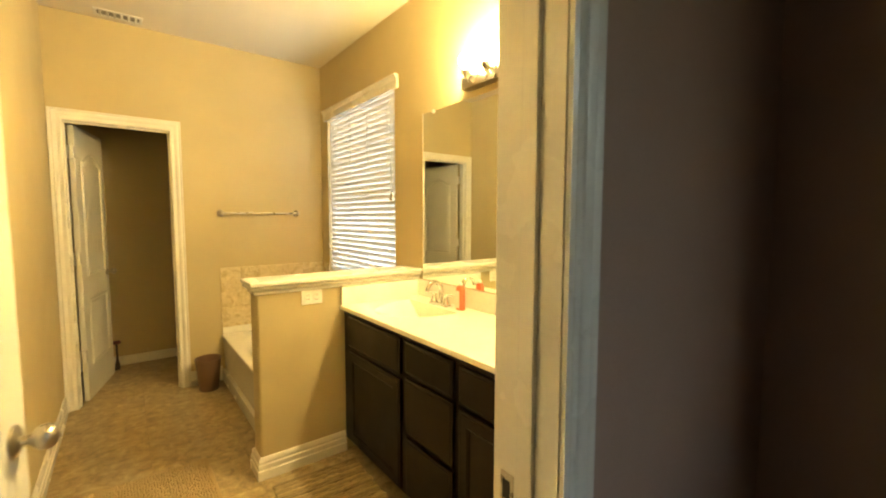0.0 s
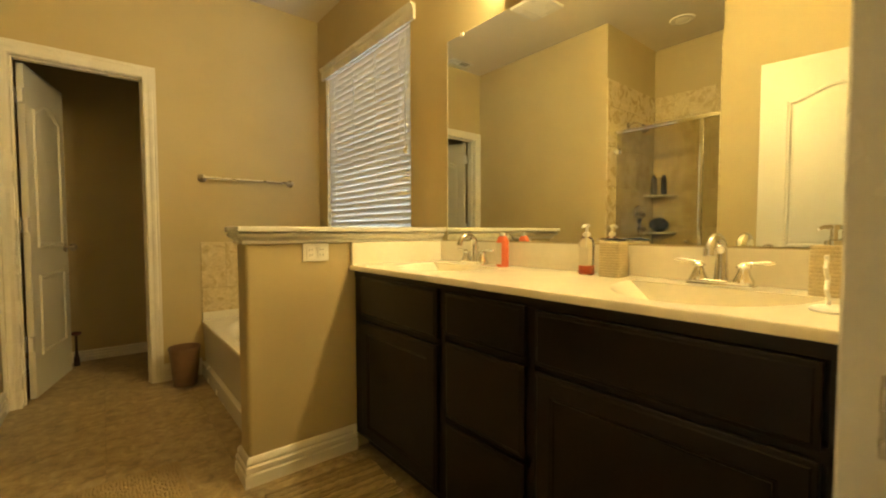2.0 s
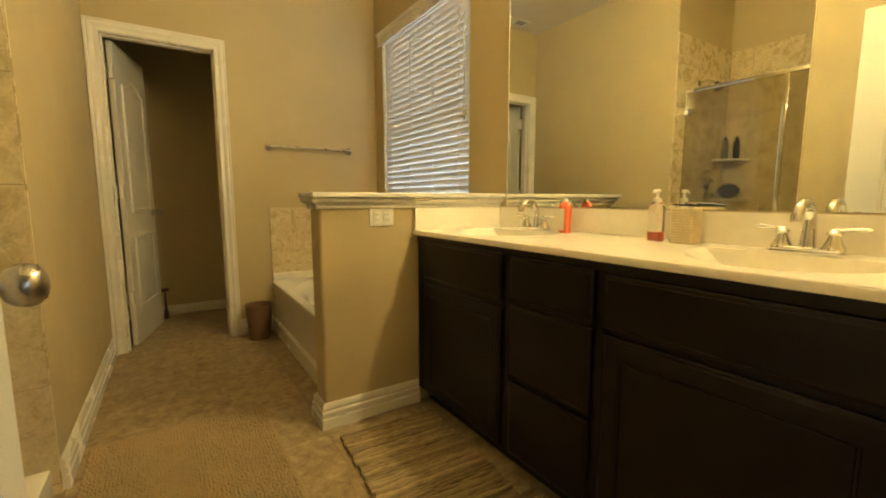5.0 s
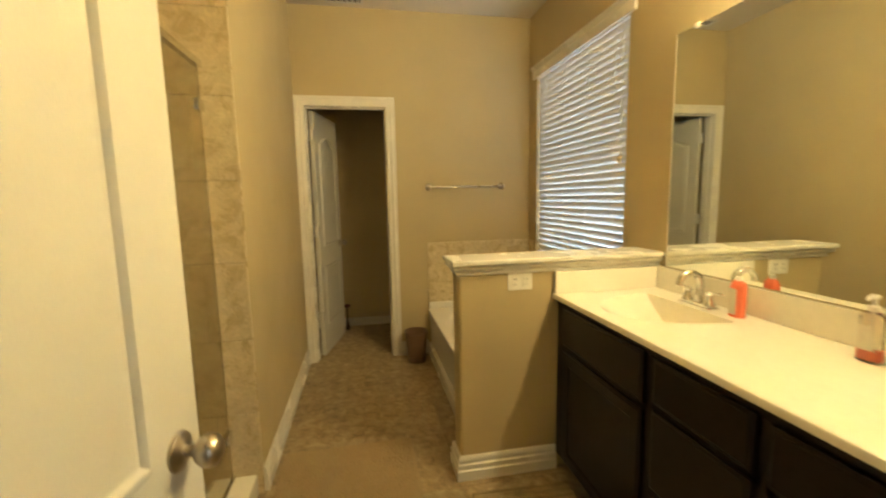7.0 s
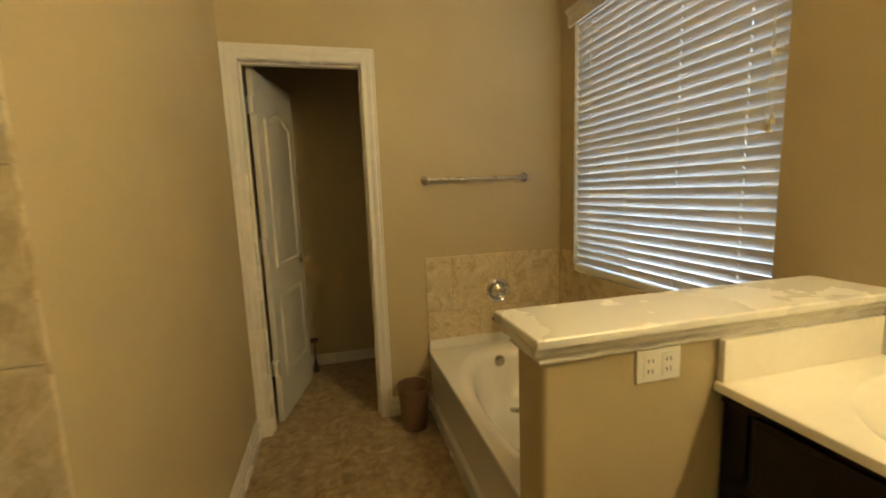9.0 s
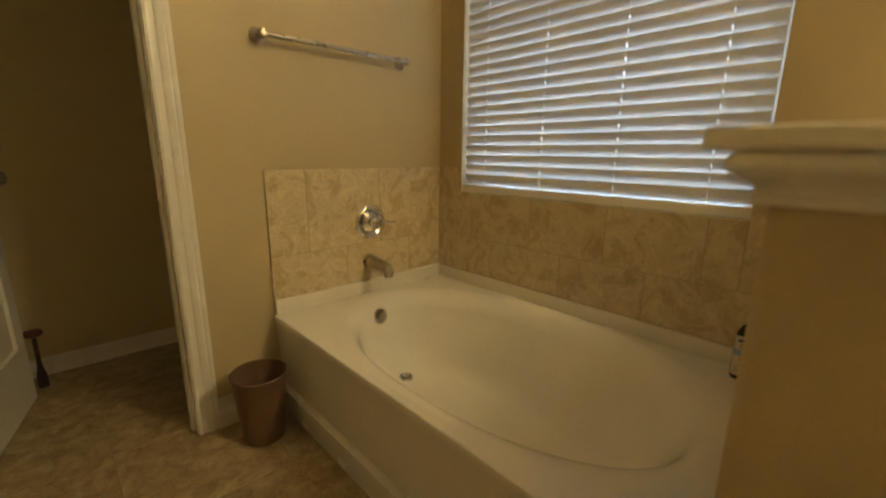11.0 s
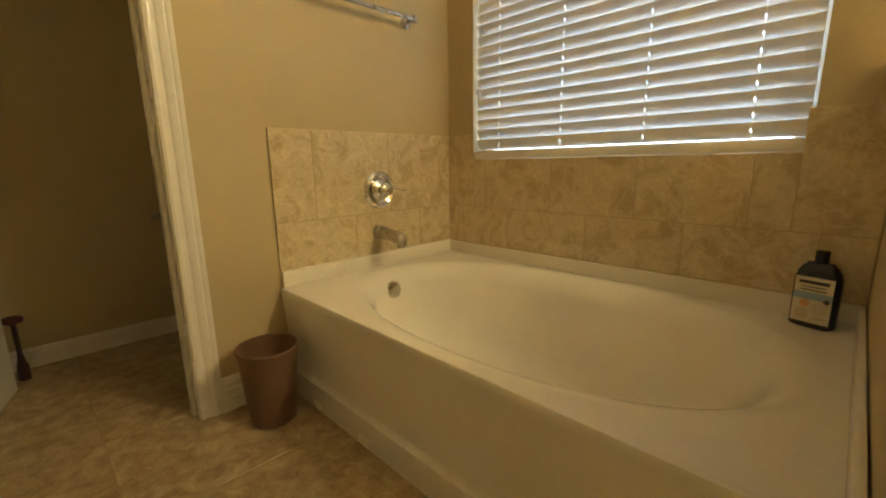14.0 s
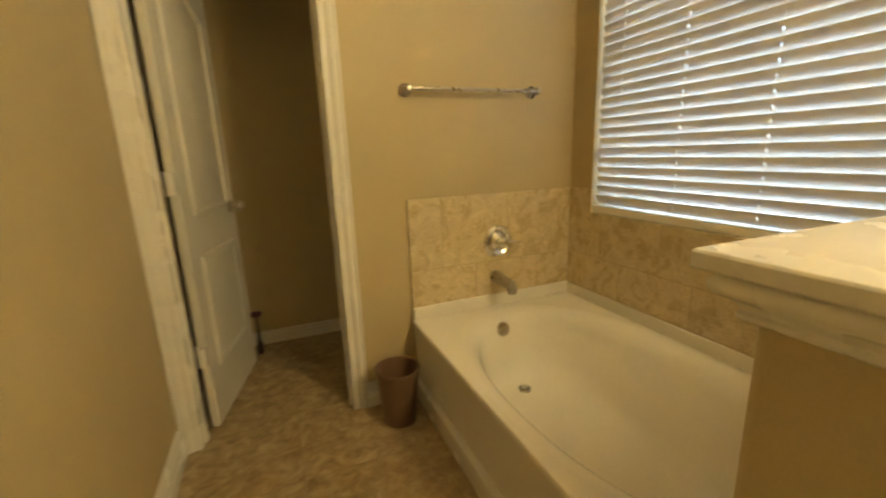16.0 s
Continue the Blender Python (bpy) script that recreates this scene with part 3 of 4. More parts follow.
slat_data = [mesh_of("slat", slat_mesh(radians(180 - 64.0 - d)), SLAT, 30) for d in (-1.0, 0.0, 0.8)]
PITCH, Z = 0.0467, 0.9735
k = 0
while Z < 2.395:
    s = new("slat", slat_data[(k * 7 + k // 3) % 3])
    s.parent, s.location = blind, (0, 0, Z)
    Z += PITCH
    k += 1
part("bottom_rail", box(-0.027, 0.027, BY_0, BY_1, 0.9070, 0.943, 0.004), SLAT, blind)
part("headrail", box(-0.025, 0.028, BY_0, BY_1, 2.40, 2.45, 0.002), SLAT, blind)
VAL = [(0.0, 0.0), (0.016, 0.0), (0.018, 0.010), (0.018, 0.062), (0.026, 0.070), (0.030, 0.082), (0.040, 0.088), (0.040, 0.096), (0.0, 0.096)]
vb = run(VAL, [(XR - 0.003 - BXC, WY0 - 0.062, 2.407), (XR - 0.003 - BXC, WY1 + 0.050, 2.407)], 1)
part("valance", vb, TRIM, blind, "white moulded valance board")
for y in LADDERS:
    part("lift_cord", tube([(-0.001, y, 0.925), (-0.001, y, 2.41)], 0.0012, 8), CORD, blind)
    for dx in (-0.0150, 0.0150):
        part("ladder_cord", tube([(dx, y - 0.002, 0.925), (dx, y - 0.002, 2.41)], 0.0007, 5), CORD, blind)
for y, dz in ((2.685, 1.63), (2.695, 1.60), (2.709, 1.61)):
    cord = part("pull_cord", tube([(-0.034, 2.70, 2.38), (-0.036, 2.699, 2.0), (-0.038, y, dz + 0.03)], 0.0012, 6), CORD, blind)
    part("tassel", lathe([(0, 0.03), (0.003, 0.03), (0.006, 0.02), (0.009, 0.006), (0.0085, 0.0), (0, 0)], 12, m=Matrix.Translation((-0.038, y, dz))), STRAW, cord, "turned tan wooden tassel")
for dy, dz in ((0.0, 1.18), (0.012, 1.20)):
    cord = part("tilt_cord", tube([(-0.034, 3.878, 2.36), (-0.036, 3.878, 1.8), (-0.037, 3.873 + dy, dz + 0.03)], 0.0012, 6), CORD, blind)
    part("tassel", lathe([(0, 0.03), (0.003, 0.03), (0.006, 0.02), (0.009, 0.006), (0.0085, 0.0), (0, 0)], 12, m=Matrix.Translation((-0.037, 3.873 + dy, dz))), CORD, cord)


# ---------------------------------------------------------------- vanity
VX, VY0, VY1 = 1.207, YE1 + 0.004, PY0 - 0.004
vanity = thing("vanity_cabinet", "espresso-stained wooden vanity with raised-edge doors and drawers", "vanity", (VX, VY0, 0))
D = XR - VX - 0.004
L = VY1 - VY0
vb = bmesh.new()
add_box(vb, 0.02, D, 0, L, 0.10, CT - 0.185)
add_box(vb, 0.02, 0.04, 0, L, CT - 0.185, CT - 0.024)
part("body", vb, ESPRESSO, vanity)
part("toe_kick", box(0.07, D, 0, L, 0.0, 0.10), ESPRESSO, vanity)
ff = bmesh.new()
for y0, y1, z0, z1 in ((0, L, CT - 0.058, CT - 0.0235), (0, L, 0.10, 0.125)):
    add_box(ff, 0.0, 0.02, y0, y1, z0, z1, 0.001, 1)
for yc in (VY0 + 0.045, 1.237, 1.644, VY1 - 0.040):
    add_box(ff, 0.0, 0.02, yc - VY0 - 0.032, yc - VY0 + 0.032, 0.125, CT - 0.058, 0.001, 1)
for y0, y1, z in ((VY0 + 0.05, 1.23, 0.712), (1.24, 1.64, 0.718), (1.24, 1.64, 0.419), (1.65, VY1 - 0.04, 0.693)):
    add_box(ff, 0.0, 0.019, y0 - VY0, y1 - VY0, z - 0.016, z + 0.016)
part("face_frame", ff, ESPRESSO, vanity)


def front(name, y0, y1, z0, z1, frame_w=0.0):
    """A drawer or door front that stands 19 mm proud with a stepped edge; doors have a sunk middle panel."""
    y0, y1 = y0 - VY0, y1 - VY0
    bm = bmesh.new()
    loops = []
    steps = [(0.0, 0.0), (0.0, -0.012), (0.004, -0.015), (0.010, -0.0165), (0.013, -0.019)]
    if frame_w:
        steps += [(frame_w, -0.019), (frame_w + 0.004, -0.016), (frame_w + 0.008, -0.0155), (frame_w + 0.012, -0.011)]
    for ins, x in steps:
        loops.append([bm.verts.new(p) for p in ((x, y0 + ins, z0 + ins), (x, y1 - ins, z0 + ins), (x, y1 - ins, z1 - ins), (x, y0 + ins, z1 - ins))])
    for a, b in zip(loops, loops[1:]):
        for i in range(4):
            bm.faces.new((a[i], a[(i + 1) % 4], b[(i + 1) % 4], b[i]))
    bm.faces.new(loops[-1])
    return part(name, bm, ESPRESSO, vanity, smooth=25)


front("false_front", VY0 + 0.085, 1.217, 0.722, 0.880)
front("door", VY0 + 0.085, 1.217, 0.118, 0.702, 0.055)
front("drawer", 1.257, 1.617, 0.730, 0.886)
front("drawer", 1.257, 1.617, 0.430, 0.706)
front("drawer", 1.257, 1.617, 0.118, 0.408)
front("false_front", 1.670, 2.250, 0.706, 0.890)
front("door", 1.670, 2.250, 0.118, 0.680, 0.055)


def rim_point(a, cx, cy, hx, hy, n=2.0):
    c, s = math.cos(a), math.sin(a)
    return (cx + hx * math.copysign(abs(c) ** (2 / n), c), cy + hy * math.copysign(abs(s) ** (2 / n), s))


def rect_point(a, cx, cy, x0, x1, y0, y1):
    c, s = math.cos(a), math.sin(a)
    k = min(((x1 - cx) / c) if c > 1e-9 else ((x0 - cx) / c) if c < -1e-9 else 1e9, ((y1 - cy) / s) if s > 1e-9 else ((y0 - cy) / s) if s < -1e-9 else 1e9)
    return (cx + c * k, cy + s * k)


def ring_angles(cx, cy, x0, x1, y0, y1, n):
    an = [2 * math.pi * i / n for i in range(n)]
    for x, y in ((x0, y0), (x1, y0), (x1, y1), (x0, y1)):
        c = math.atan2(y - cy, x - cx) % (2 * math.pi)
        i = min(range(len(an)), key=lambda q: abs((an[q] - c + math.pi) % (2 * math.pi) - math.pi))
        an[i] = c
    return sorted(an)


def bowl_top(bm, rect, cx, cy, bowl, skirt=0.0, n=96):
    """A level top over rect with a hollow let into it. bowl: (half x, half y, z, power, shift x, shift y) ring by ring."""
    x0, x1, y0, y1, z = rect
    an = ring_angles(cx, cy, x0, x1, y0, y1, n)
    rings = []
    if skirt:
        rings.append([bm.verts.new((*rect_point(a, cx, cy, x0, x1, y0, y1), z - skirt)) for a in an])
    rings.append([bm.verts.new((*rect_point(a, cx, cy, x0, x1, y0, y1), z)) for a in an])
    for hx, hy, bz, p, sx, sy in bowl:
        rings.append([bm.verts.new((*rim_point(a, cx + sx, cy + sy, hx, hy, p), bz)) for a in an])
    for a, b in zip(rings, rings[1:]):
        for i in range(n):
            bm.faces.new((a[i], a[(i + 1) % n], b[(i + 1) % n], b[i]))
    bm.faces.new(rings[-1])
    return bm


counter = thing("vanity_countertop", "cream cultured-marble countertop with two moulded basins", "countertop", (0, 0, 0))
CX, SPLIT = 1.180, 1.43
XB, BHX, BHY, BD = 1.622, 0.372, 0.250, 0.150   # basin: straight back wall, reach forward, half width, depth


def d_point(a, s, sy):
    """A point on a D-shaped ring of scale s whose straight side lies on the plane x = XB."""
    hx, hy = BHX * s, BHY * s
    c, n = math.cos(a), math.sin(a)
    x0 = -0.45 * hx
    qa, qb, qc = (c / hx) ** 2 + (n / hy) ** 2, 2 * x0 * c / hx ** 2, (x0 / hx) ** 2 - 1
    t = (-qb + math.sqrt(qb * qb - 4 * qa * qc)) / (2 * qa)
    if c > 1e-9:
        t = min(t, -x0 / c)
    return (XB + x0 + t * c, sy + t * n)


for y0, y1, sy in ((VY0, SPLIT, 0.905), (SPLIT, VY1, 1.985)):
    bm = bmesh.new()
    n, cx = 120, XB - 0.45 * BHX
    rect = (CX + 0.004, XR - 0.002, y0, y1)
    an = ring_angles(cx, sy, *rect, n)
    rings = [[bm.verts.new((*rect_point(a, cx, sy, *rect), CT)) for a in an]]
    for s in (1.02, 1.0, 0.985, 0.96, 0.92, 0.86, 0.78, 0.68, 0.56, 0.43, 0.29, 0.15, 0.05):
        z = CT - BD * max(0.0, 1 - min(s, 1) ** 2) ** 1.15
        ring = []
        for a in an:
            x, y = d_point(a, s, sy)
            ring.append(bm.verts.new((x + (0.004 if s > 1 else 0.0), y, z)))
        rings.append(ring)
    for a, b in zip(rings, rings[1:]):
        for i in range(n):
            bm.faces.new((a[i], a[(i + 1) % n], b[(i + 1) % n], b[i]))
    bm.faces.new(rings[-1])
    part("basin", bm, MARBLE, counter, smooth=40)
    dm = Matrix.Translation((XB - 0.095, sy - 0.012, CT - BD * 0.90)) @ pose(0, 0, 0, 0, 14, 0)
    part("drain", lathe([(0, 0.004), (0.013, 0.004), (0.014, 0.0025), (0.018, 0.002), (0.024, 0.003), (0.027, -0.008)], 24, m=dm), CHROME, counter, "chrome drain ring")
    # dark disc painted as the shade down the basin drain
    part("drain_hole", lathe([(0, 0.0036), (0.0125, 0.0046), (0.0135, 0.0030)], 20, m=dm), DARK, counter)
edge = run([(0.0, 0.0), (0.0, 0.018), (0.002, 0.0215), (0.006, 0.023), (0.009, 0.0232), (0.009, 0.0)], [(CX, VY0, CT - 0.023), (CX, VY1, CT - 0.023)], -1)
part("front_edge", edge, MARBLE, counter)
part("underside", box(CX + 0.008, CX + 0.060, VY0, VY1, CT - 0.023, CT - 0.0215), MARBLE, counter)
part("backsplash", box(XR - 0.022, XR - 0.002, VY0, VY1, CT + 0.0005, CT + 0.112, 0.003), MARBLE, counter)
part("side_splash", box(CX + 0.008, XR - 0.023, VY1 - 0.02, VY1, CT + 0.0005, CT + 0.112, 0.003), MARBLE, counter)

# mirror
mir = struct("wall_mirror", box(XR - 0.007, XR - 0.001, 0.60, 2.280, CT + 0.118, 2.158), MIRROR, "large frameless mirror with polished edges above the countertop", "mirror")
for y, z in ((2.16, 2.153), (1.43, 2.153), (0.78, 2.153)):
    part("clip", box(XR - 0.013, XR - 0.002, y - 0.011, y + 0.011, z - 0.008, z + 0.012, 0.003), PLASTIC, mir, "small clear plastic mirror clip")
part("polished_edge", box(XR - 0.0085, XR - 0.0005, 2.2802, 2.2825, CT + 0.118, 2.158), PLASTIC, mir)

# vanity light
light = thing("vanity_light", "brushed nickel bar of six lit bulbs above the mirror", "wall lamp", (XR, 1.360, 2.228))
part("back_plate", box(-0.062, -0.001, -0.465, 0.465, -0.032, 0.032, 0.006), NICKEL, light)
for i in range(6):
    y = -0.3875 + 0.155 * i
    cup = part("socket", lathe([(0, 0), (0.016, 0.0), (0.020, 0.012), (0.030, 0.026), (0.031, 0.040), (0.028, 0.040), (0.026, 0.028), (0, 0.026)], 20, m=Matrix.Translation((-0.085, y, 0.012))), NICKEL, light)
    part("arm", tube([(-0.055, y, 0.0), (-0.075, y, -0.004), (-0.085, y, 0.014)], 0.007, 10), NICKEL, light)
    gp = [(0, 0.034), (0.014, 0.036), (0.020, 0.048)] + [(0.044 * math.sin(radians(a)), 0.092 - 0.044 * math.cos(radians(a))) for a in range(35, 180, 12)] + [(0, 0.136)]
    part("bulb", lathe(gp, 24, m=Matrix.Translation((-0.085, y, 0.012))), BULBM, light, "lit frosted globe bulb")


# ---------------------------------------------------------------- faucets and things on the counter
def faucet(at):
    f = thing("basin_faucet", "chrome two-handle faucet with an arched spout behind the basin", "faucet", at, group="faucets on the vanity")
    bp = bmesh.new()
    add_box(bp, -0.030, 0.030, -0.086, 0.086, 0.0, 0.009, 0.004, 2)
    add_box(bp, -0.024, 0.024, -0.079, 0.079, 0.007, 0.020, 0.006, 3)
    part("base_plate", bp, CHROME, f)
    sp = [Vector((0.006, 0, 0.012)), Vector((0.006, 0, 0.06))] + arc((-0.044, 0, 0.095), 0.05, 0, 165, 12)
    sp = [sp[0], sp[1]] + sp[2:]
    rad = [0.020, 0.017] + [0.0155 - 0.0025 * i / 12 for i in range(13)]
    spout = part("spout", tube(sp, rad, 18), CHROME, f)
    tip = sp[-1]
    part("aerator", tube([tip + Vector((-0.001, 0, 0.004)), tip + Vector((-0.004, 0, -0.014))], 0.0145, 16), CHROME, spout)
    for s in (-1, 1):
        h = part("handle_base", lathe([(0, 0.016), (0.027, 0.016), (0.026, 0.022), (0.021, 0.032), (0.016, 0.044), (0.0135, 0.054), (0.018, 0.058), (0.0185, 0.064), (0.012, 0.069), (0.006, 0.074), (0, 0.076)], 24,
                                      m=Matrix.Translation((0.0, s * 0.058, 0))), CHROME, f)
        pts = [(0, s * (0.058 + d), 0.071 + e) for d, e in ((0.0, -0.003), (0.014, 0.000), (0.030, 0.002), (0.048, 0.003), (0.062, 0.003), (0.072, 0.003))]
        part("lever", tube(pts, [0.007, 0.0042, 0.0040, 0.0064, 0.0060, 0.0022], 12), CHROME, f)
    part("lift_rod", lathe([(0, 0.012), (0.003, 0.012), (0.003, 0.075), (0.006, 0.078), (0.006, 0.088), (0, 0.091)], 12, m=Matrix.Translation((0.025, 0, 0))), CHROME, f)
    return f


f1 = faucet((1.668, 1.968, CT + 0.0005))
f2 = copy_thing(f1, pose(1.668, 0.905, CT + 0.0005))


def rounded_bottle(w, d, rows, n=28, p=3.0):
    """A bottle of rounded-oblong section: rows of (scale w, scale d, z)."""
    bm = bmesh.new()
    rings = []
    for sw, sd, z in rows:
        rings.append([bm.verts.new((*rim_point(2 * math.pi * i / n, 0, 0, w / 2 * sw, d / 2 * sd, p), z)) for i in range(n)])
    for a, b in zip(rings, rings[1:]):
        for i in range(n):
            bm.faces.new((a[i], a[(i + 1) % n], b[(i + 1) % n], b[i]))
    bm.faces.new(rings[0][::-1]), bm.faces.new(rings[-1])
    return bm


def pump(parent, z, material, label="", s=1.0):
    collar = part("pump_collar", lathe([(0, z), (0.014 * s, z), (0.014 * s, z + 0.014), (0.006, z + 0.017), (0.005, z + 0.036), (0, z + 0.036)], 18), material, parent, label)
    nz = z + 0.036
    bm = lathe([(0, nz), (0.010, nz), (0.010, nz + 0.010), (0, nz + 0.012)], 16)
    tube([(-0.004, 0, nz + 0.006), (-0.022, 0, nz + 0.006), (-0.034, 0, nz - 0.001)], [0.006, 0.005, 0.0038], 10, bm)
    part("pump_head", bm, material, parent)


red = thing("hand_soap_bottle", "flat bottle of red hand soap with a pale label", "soap bottle", (1.685, 1.793, CT), 8)
rows = [(0.92, 0.9, 0.0), (1, 1, 0.006), (1, 1, 0.115), (0.96, 0.95, 0.126), (0.6, 0.7, 0.138), (0.32, 0.55, 0.144)]
part("bottle", rounded_bottle(0.036, 0.058, rows), REDSOAP, red)
part("label", box(-0.0192, -0.0182, -0.006, 0.024, 0.012, 0.112, 0.0003, 1), LABELW, red, "pale printed label")
part("cap", lathe([(0, 0.143), (0.011, 0.143), (0.0105, 0.158), (0, 0.160)], 18), PUMPW, red)

clear = thing("pump_soap_bottle", "clear pump bottle holding a little red soap", "soap bottle", (1.668, 1.348, CT), 4)
rows = [(0.92, 0.9, 0.0), (1, 1, 0.005), (1, 1, 0.118), (0.95, 0.95, 0.128), (0.55, 0.65, 0.140), (0.42, 0.46, 0.146)]
part("bottle", rounded_bottle(0.046, 0.056, rows), CLEAR, clear)
part("soap", rounded_bottle(0.041, 0.051, [(0.92, 0.9, 0.004), (1, 1, 0.008), (1, 1, 0.034), (0.98, 0.98, 0.036)]), REDSOAP, clear, "shallow layer of red soap")
part("label", box(-0.0245, -0.0236, -0.019, 0.019, 0.035, 0.105, 0.0003, 1), LABELW, clear)
part("dip_tube", tube([(0, 0, 0.01), (0, 0, 0.145)], 0.0025, 8), PUMPW, clear)
pump(clear, 0.144, PUMPW)


def ribbed_box(w, d, h, ribs):
    rows = []
    for i in range(ribs * 4 + 1):
        s = 1 - 0.035 * (0.5 + 0.5 * math.cos(math.pi * i / 2)) ** 3
        rows.append((s, s, h * i / (ribs * 4)))
    return rounded_bottle(w, d, rows, 32, 9.0)


straw = thing("straw_box", "tan ribbed straw-weave holder standing by the backsplash", "holder", (1.680, 1.247, CT), 3)
part("body", ribbed_box(0.080, 0.080, 0.122, 13), STRAW, straw)
part("rim", box(-0.036, 0.036, -0.036, 0.036, 0.1215, 0.1245, 0.001, 1), STRAW, straw)
razor = thing("razor", "dark razor lying on the straw holder", "razor", (1.675, 1.247, CT + 0.125), 80)
part("handle", tube([(-0.05, 0, 0.006), (-0.02, 0.003, 0.010), (0.02, 0.002, 0.009), (0.045, 0, 0.011)], [0.004, 0.0055, 0.005, 0.004], 10), NAVY, razor)
part("head", box(0.042, 0.056, -0.020, 0.020, 0.004, 0.014, 0.003), CHROME, razor, "chrome razor head")

dis = thing("soap_dispenser", "tan ribbed straw soap dispenser with a chrome pump", "soap dispenser", (1.668, 0.660, CT), -6)
part("body", ribbed_box(0.078, 0.078, 0.128, 13), STRAW, dis)
bm = lathe([(0, 0.127), (0.018, 0.127), (0.018, 0.140), (0.008, 0.143), (0.007, 0.168), (0.012, 0.168), (0.012, 0.180), (0, 0.182)], 20)
tube([(-0.004, 0, 0.174), (-0.030, 0.012, 0.174), (-0.044, 0.018, 0.168)], [0.006, 0.005, 0.004], 10, bm)
part("pump", bm, CHROME, dis, "chrome pump")

dish = thing("wavy_holder", "white holder with wavy uprights on the countertop", "holder", (1.40, 0.615, CT), 0)
part("base", lathe([(0, 0.0), (0.044, 0.0), (0.046, 0.004), (0.040, 0.009), (0.012, 0.011), (0, 0.011)], 28), PUMPW, dish)
for sgn in (-1, 1):
    pts = [(sgn * (0.010 + 0.010 * math.sin(i * 1.25)), sgn * 0.016 + 0.006 * i / 12, 0.008 + 0.105 * i / 12) for i in range(13)]
    part("upright", tube(pts, 0.0042, 10), PUMPW, dish)

# outlet plate on the half wall
plate = thing("outlet_plate", "ivory plastic two-gang outlet plate on the half wall", "outlet plate", (1.010, PY0, 1.009))
part("plate", box(-0.062, 0.062, -0.0065, -0.0005, -0.041, 0.041, 0.003), PLASTIC, plate)
for dx in (-0.026, 0.026):
    ins = part("insert", box(dx - 0.018, dx + 0.018, -0.0085, -0.006, -0.028, 0.028, 0.002), PLASTIC, plate)
    for dz in (-0.013, 0.013):
        for ddx in (-0.006, 0.006):
            # dark strips on the insert, coloured as the shade in the outlet openings
            part("slot", box(dx + ddx - 0.0012, dx + ddx + 0.0012, -0.0092, -0.008, dz - 0.005, dz + 0.005), DARK, ins)

# ---------------------------------------------------------------- tub
TX, TZ = 0.812, 0.425
tub = thing("bathtub", "cream acrylic alcove bathtub with an oval basin and plain apron", "bathtub", (0, 0, 0))
TY0, TY1 = PY1 + 0.003, YF - 0.003
bm = bmesh.new()
tcx, tcy = 1.285, 3.275
bowl = [(0.450, 0.742, TZ, 2.3, 0, 0.0), (0.446, 0.738, TZ, 2.3, 0, 0.0), (0.434, 0.726, TZ - 0.0015, 2.3, 0, 0.0), (0.420, 0.712, TZ - 0.0052, 2.3, 0, 0.0), (0.405, 0.697, TZ - 0.011, 2.3, 0, 0.0), (0.391, 0.682, TZ - 0.020, 2.3, 0, 0.002), (0.377, 0.668, TZ - 0.033, 2.3, 0, 0.004), (0.365, 0.656, TZ - 0.049, 2.3, 0, 0.007),
        (0.352, 0.645, TZ - 0.07, 2.3, 0, 0.010), (0.322, 0.61, TZ - 0.17, 2.35, 0, 0.035),
        (0.285, 0.575, TZ - 0.25, 2.4, 0, 0.05), (0.265, 0.535, TZ - 0.305, 2.4, 0, 0.06), (0.235, 0.49, TZ - 0.335, 2.3, 0, 0.07), (0.19, 0.42, TZ - 0.347, 2.2, 0, 0.08), (0.08, 0.2, TZ - 0.350, 2.0, 0, 0.1)]
bowl_top(bm, (TX + 0.014, XR - 0.004, TY0, TY1, TZ), tcx, tcy, bowl, n=128)
part("basin", bm, TUBM, tub, smooth=50)
AP = [(0.0, 0.0), (-0.012, -0.003), (-0.015, -0.012), (-0.012, -0.030), (-0.006, -0.10), (0.0, -0.20), (0.004, -0.335), (0.03, -0.335), (0.03, -0.02)]
bm = bmesh.new()
rings = [[bm.verts.new((TX + 0.0145 + u, y, TZ + v)) for u, v in AP] for y in (TY0, TY1)]
for i in range(len(AP)):
    j = (i + 1) % len(AP)
    bm.faces.new((rings[0][i], rings[0][j], rings[1][j], rings[1][i]))
bm.faces.new(rings[0]), bm.faces.new(rings[1][::-1])
part("apron", bm, TUBM, tub, smooth=50)
part("skirt", box(TX - 0.010, TX + 0.035, TY0 + 0.004, TY1 - 0.002, 0.0, 0.112, 0.004), TRIM, tub, "white painted skirting under the apron")
part("end_flange", box(TX + 0.006, XR - 0.010, TY1 - 0.022, TY1 - 0.002, TZ, TZ + 0.064, 0.008), TUBM, tub)
part("back_flange", box(XR - 0.026, XR - 0.010, TY0, TY1 - 0.002, TZ, TZ + 0.060, 0.008), TUBM, tub)
part("end_flange", box(TX + 0.006, XR - 0.010, TY0, TY0 + 0.016, TZ, TZ + 0.060, 0.008), TUBM, tub)
m = Matrix.Translation((1.240, 3.925, 0.350)) @ pose(0, 0, 0, 82, 0, 0)
part("overflow_plate", lathe([(0, 0.012), (0.026, 0.011), (0.034, 0.008), (0.037, 0.002), (0.037, -0.006)], 28, m=m), CHROME, tub, "round chrome overflow plate")
m = Matrix.Translation((1.280, 3.785, TZ - 0.345))
drain = part("tub_drain", lathe([(0, 0.003), (0.024, 0.004), (0.027, 0.0065), (0.033, 0.004), (0.036, -0.006)], 28, m=m), CHROME, tub, "chrome drain")
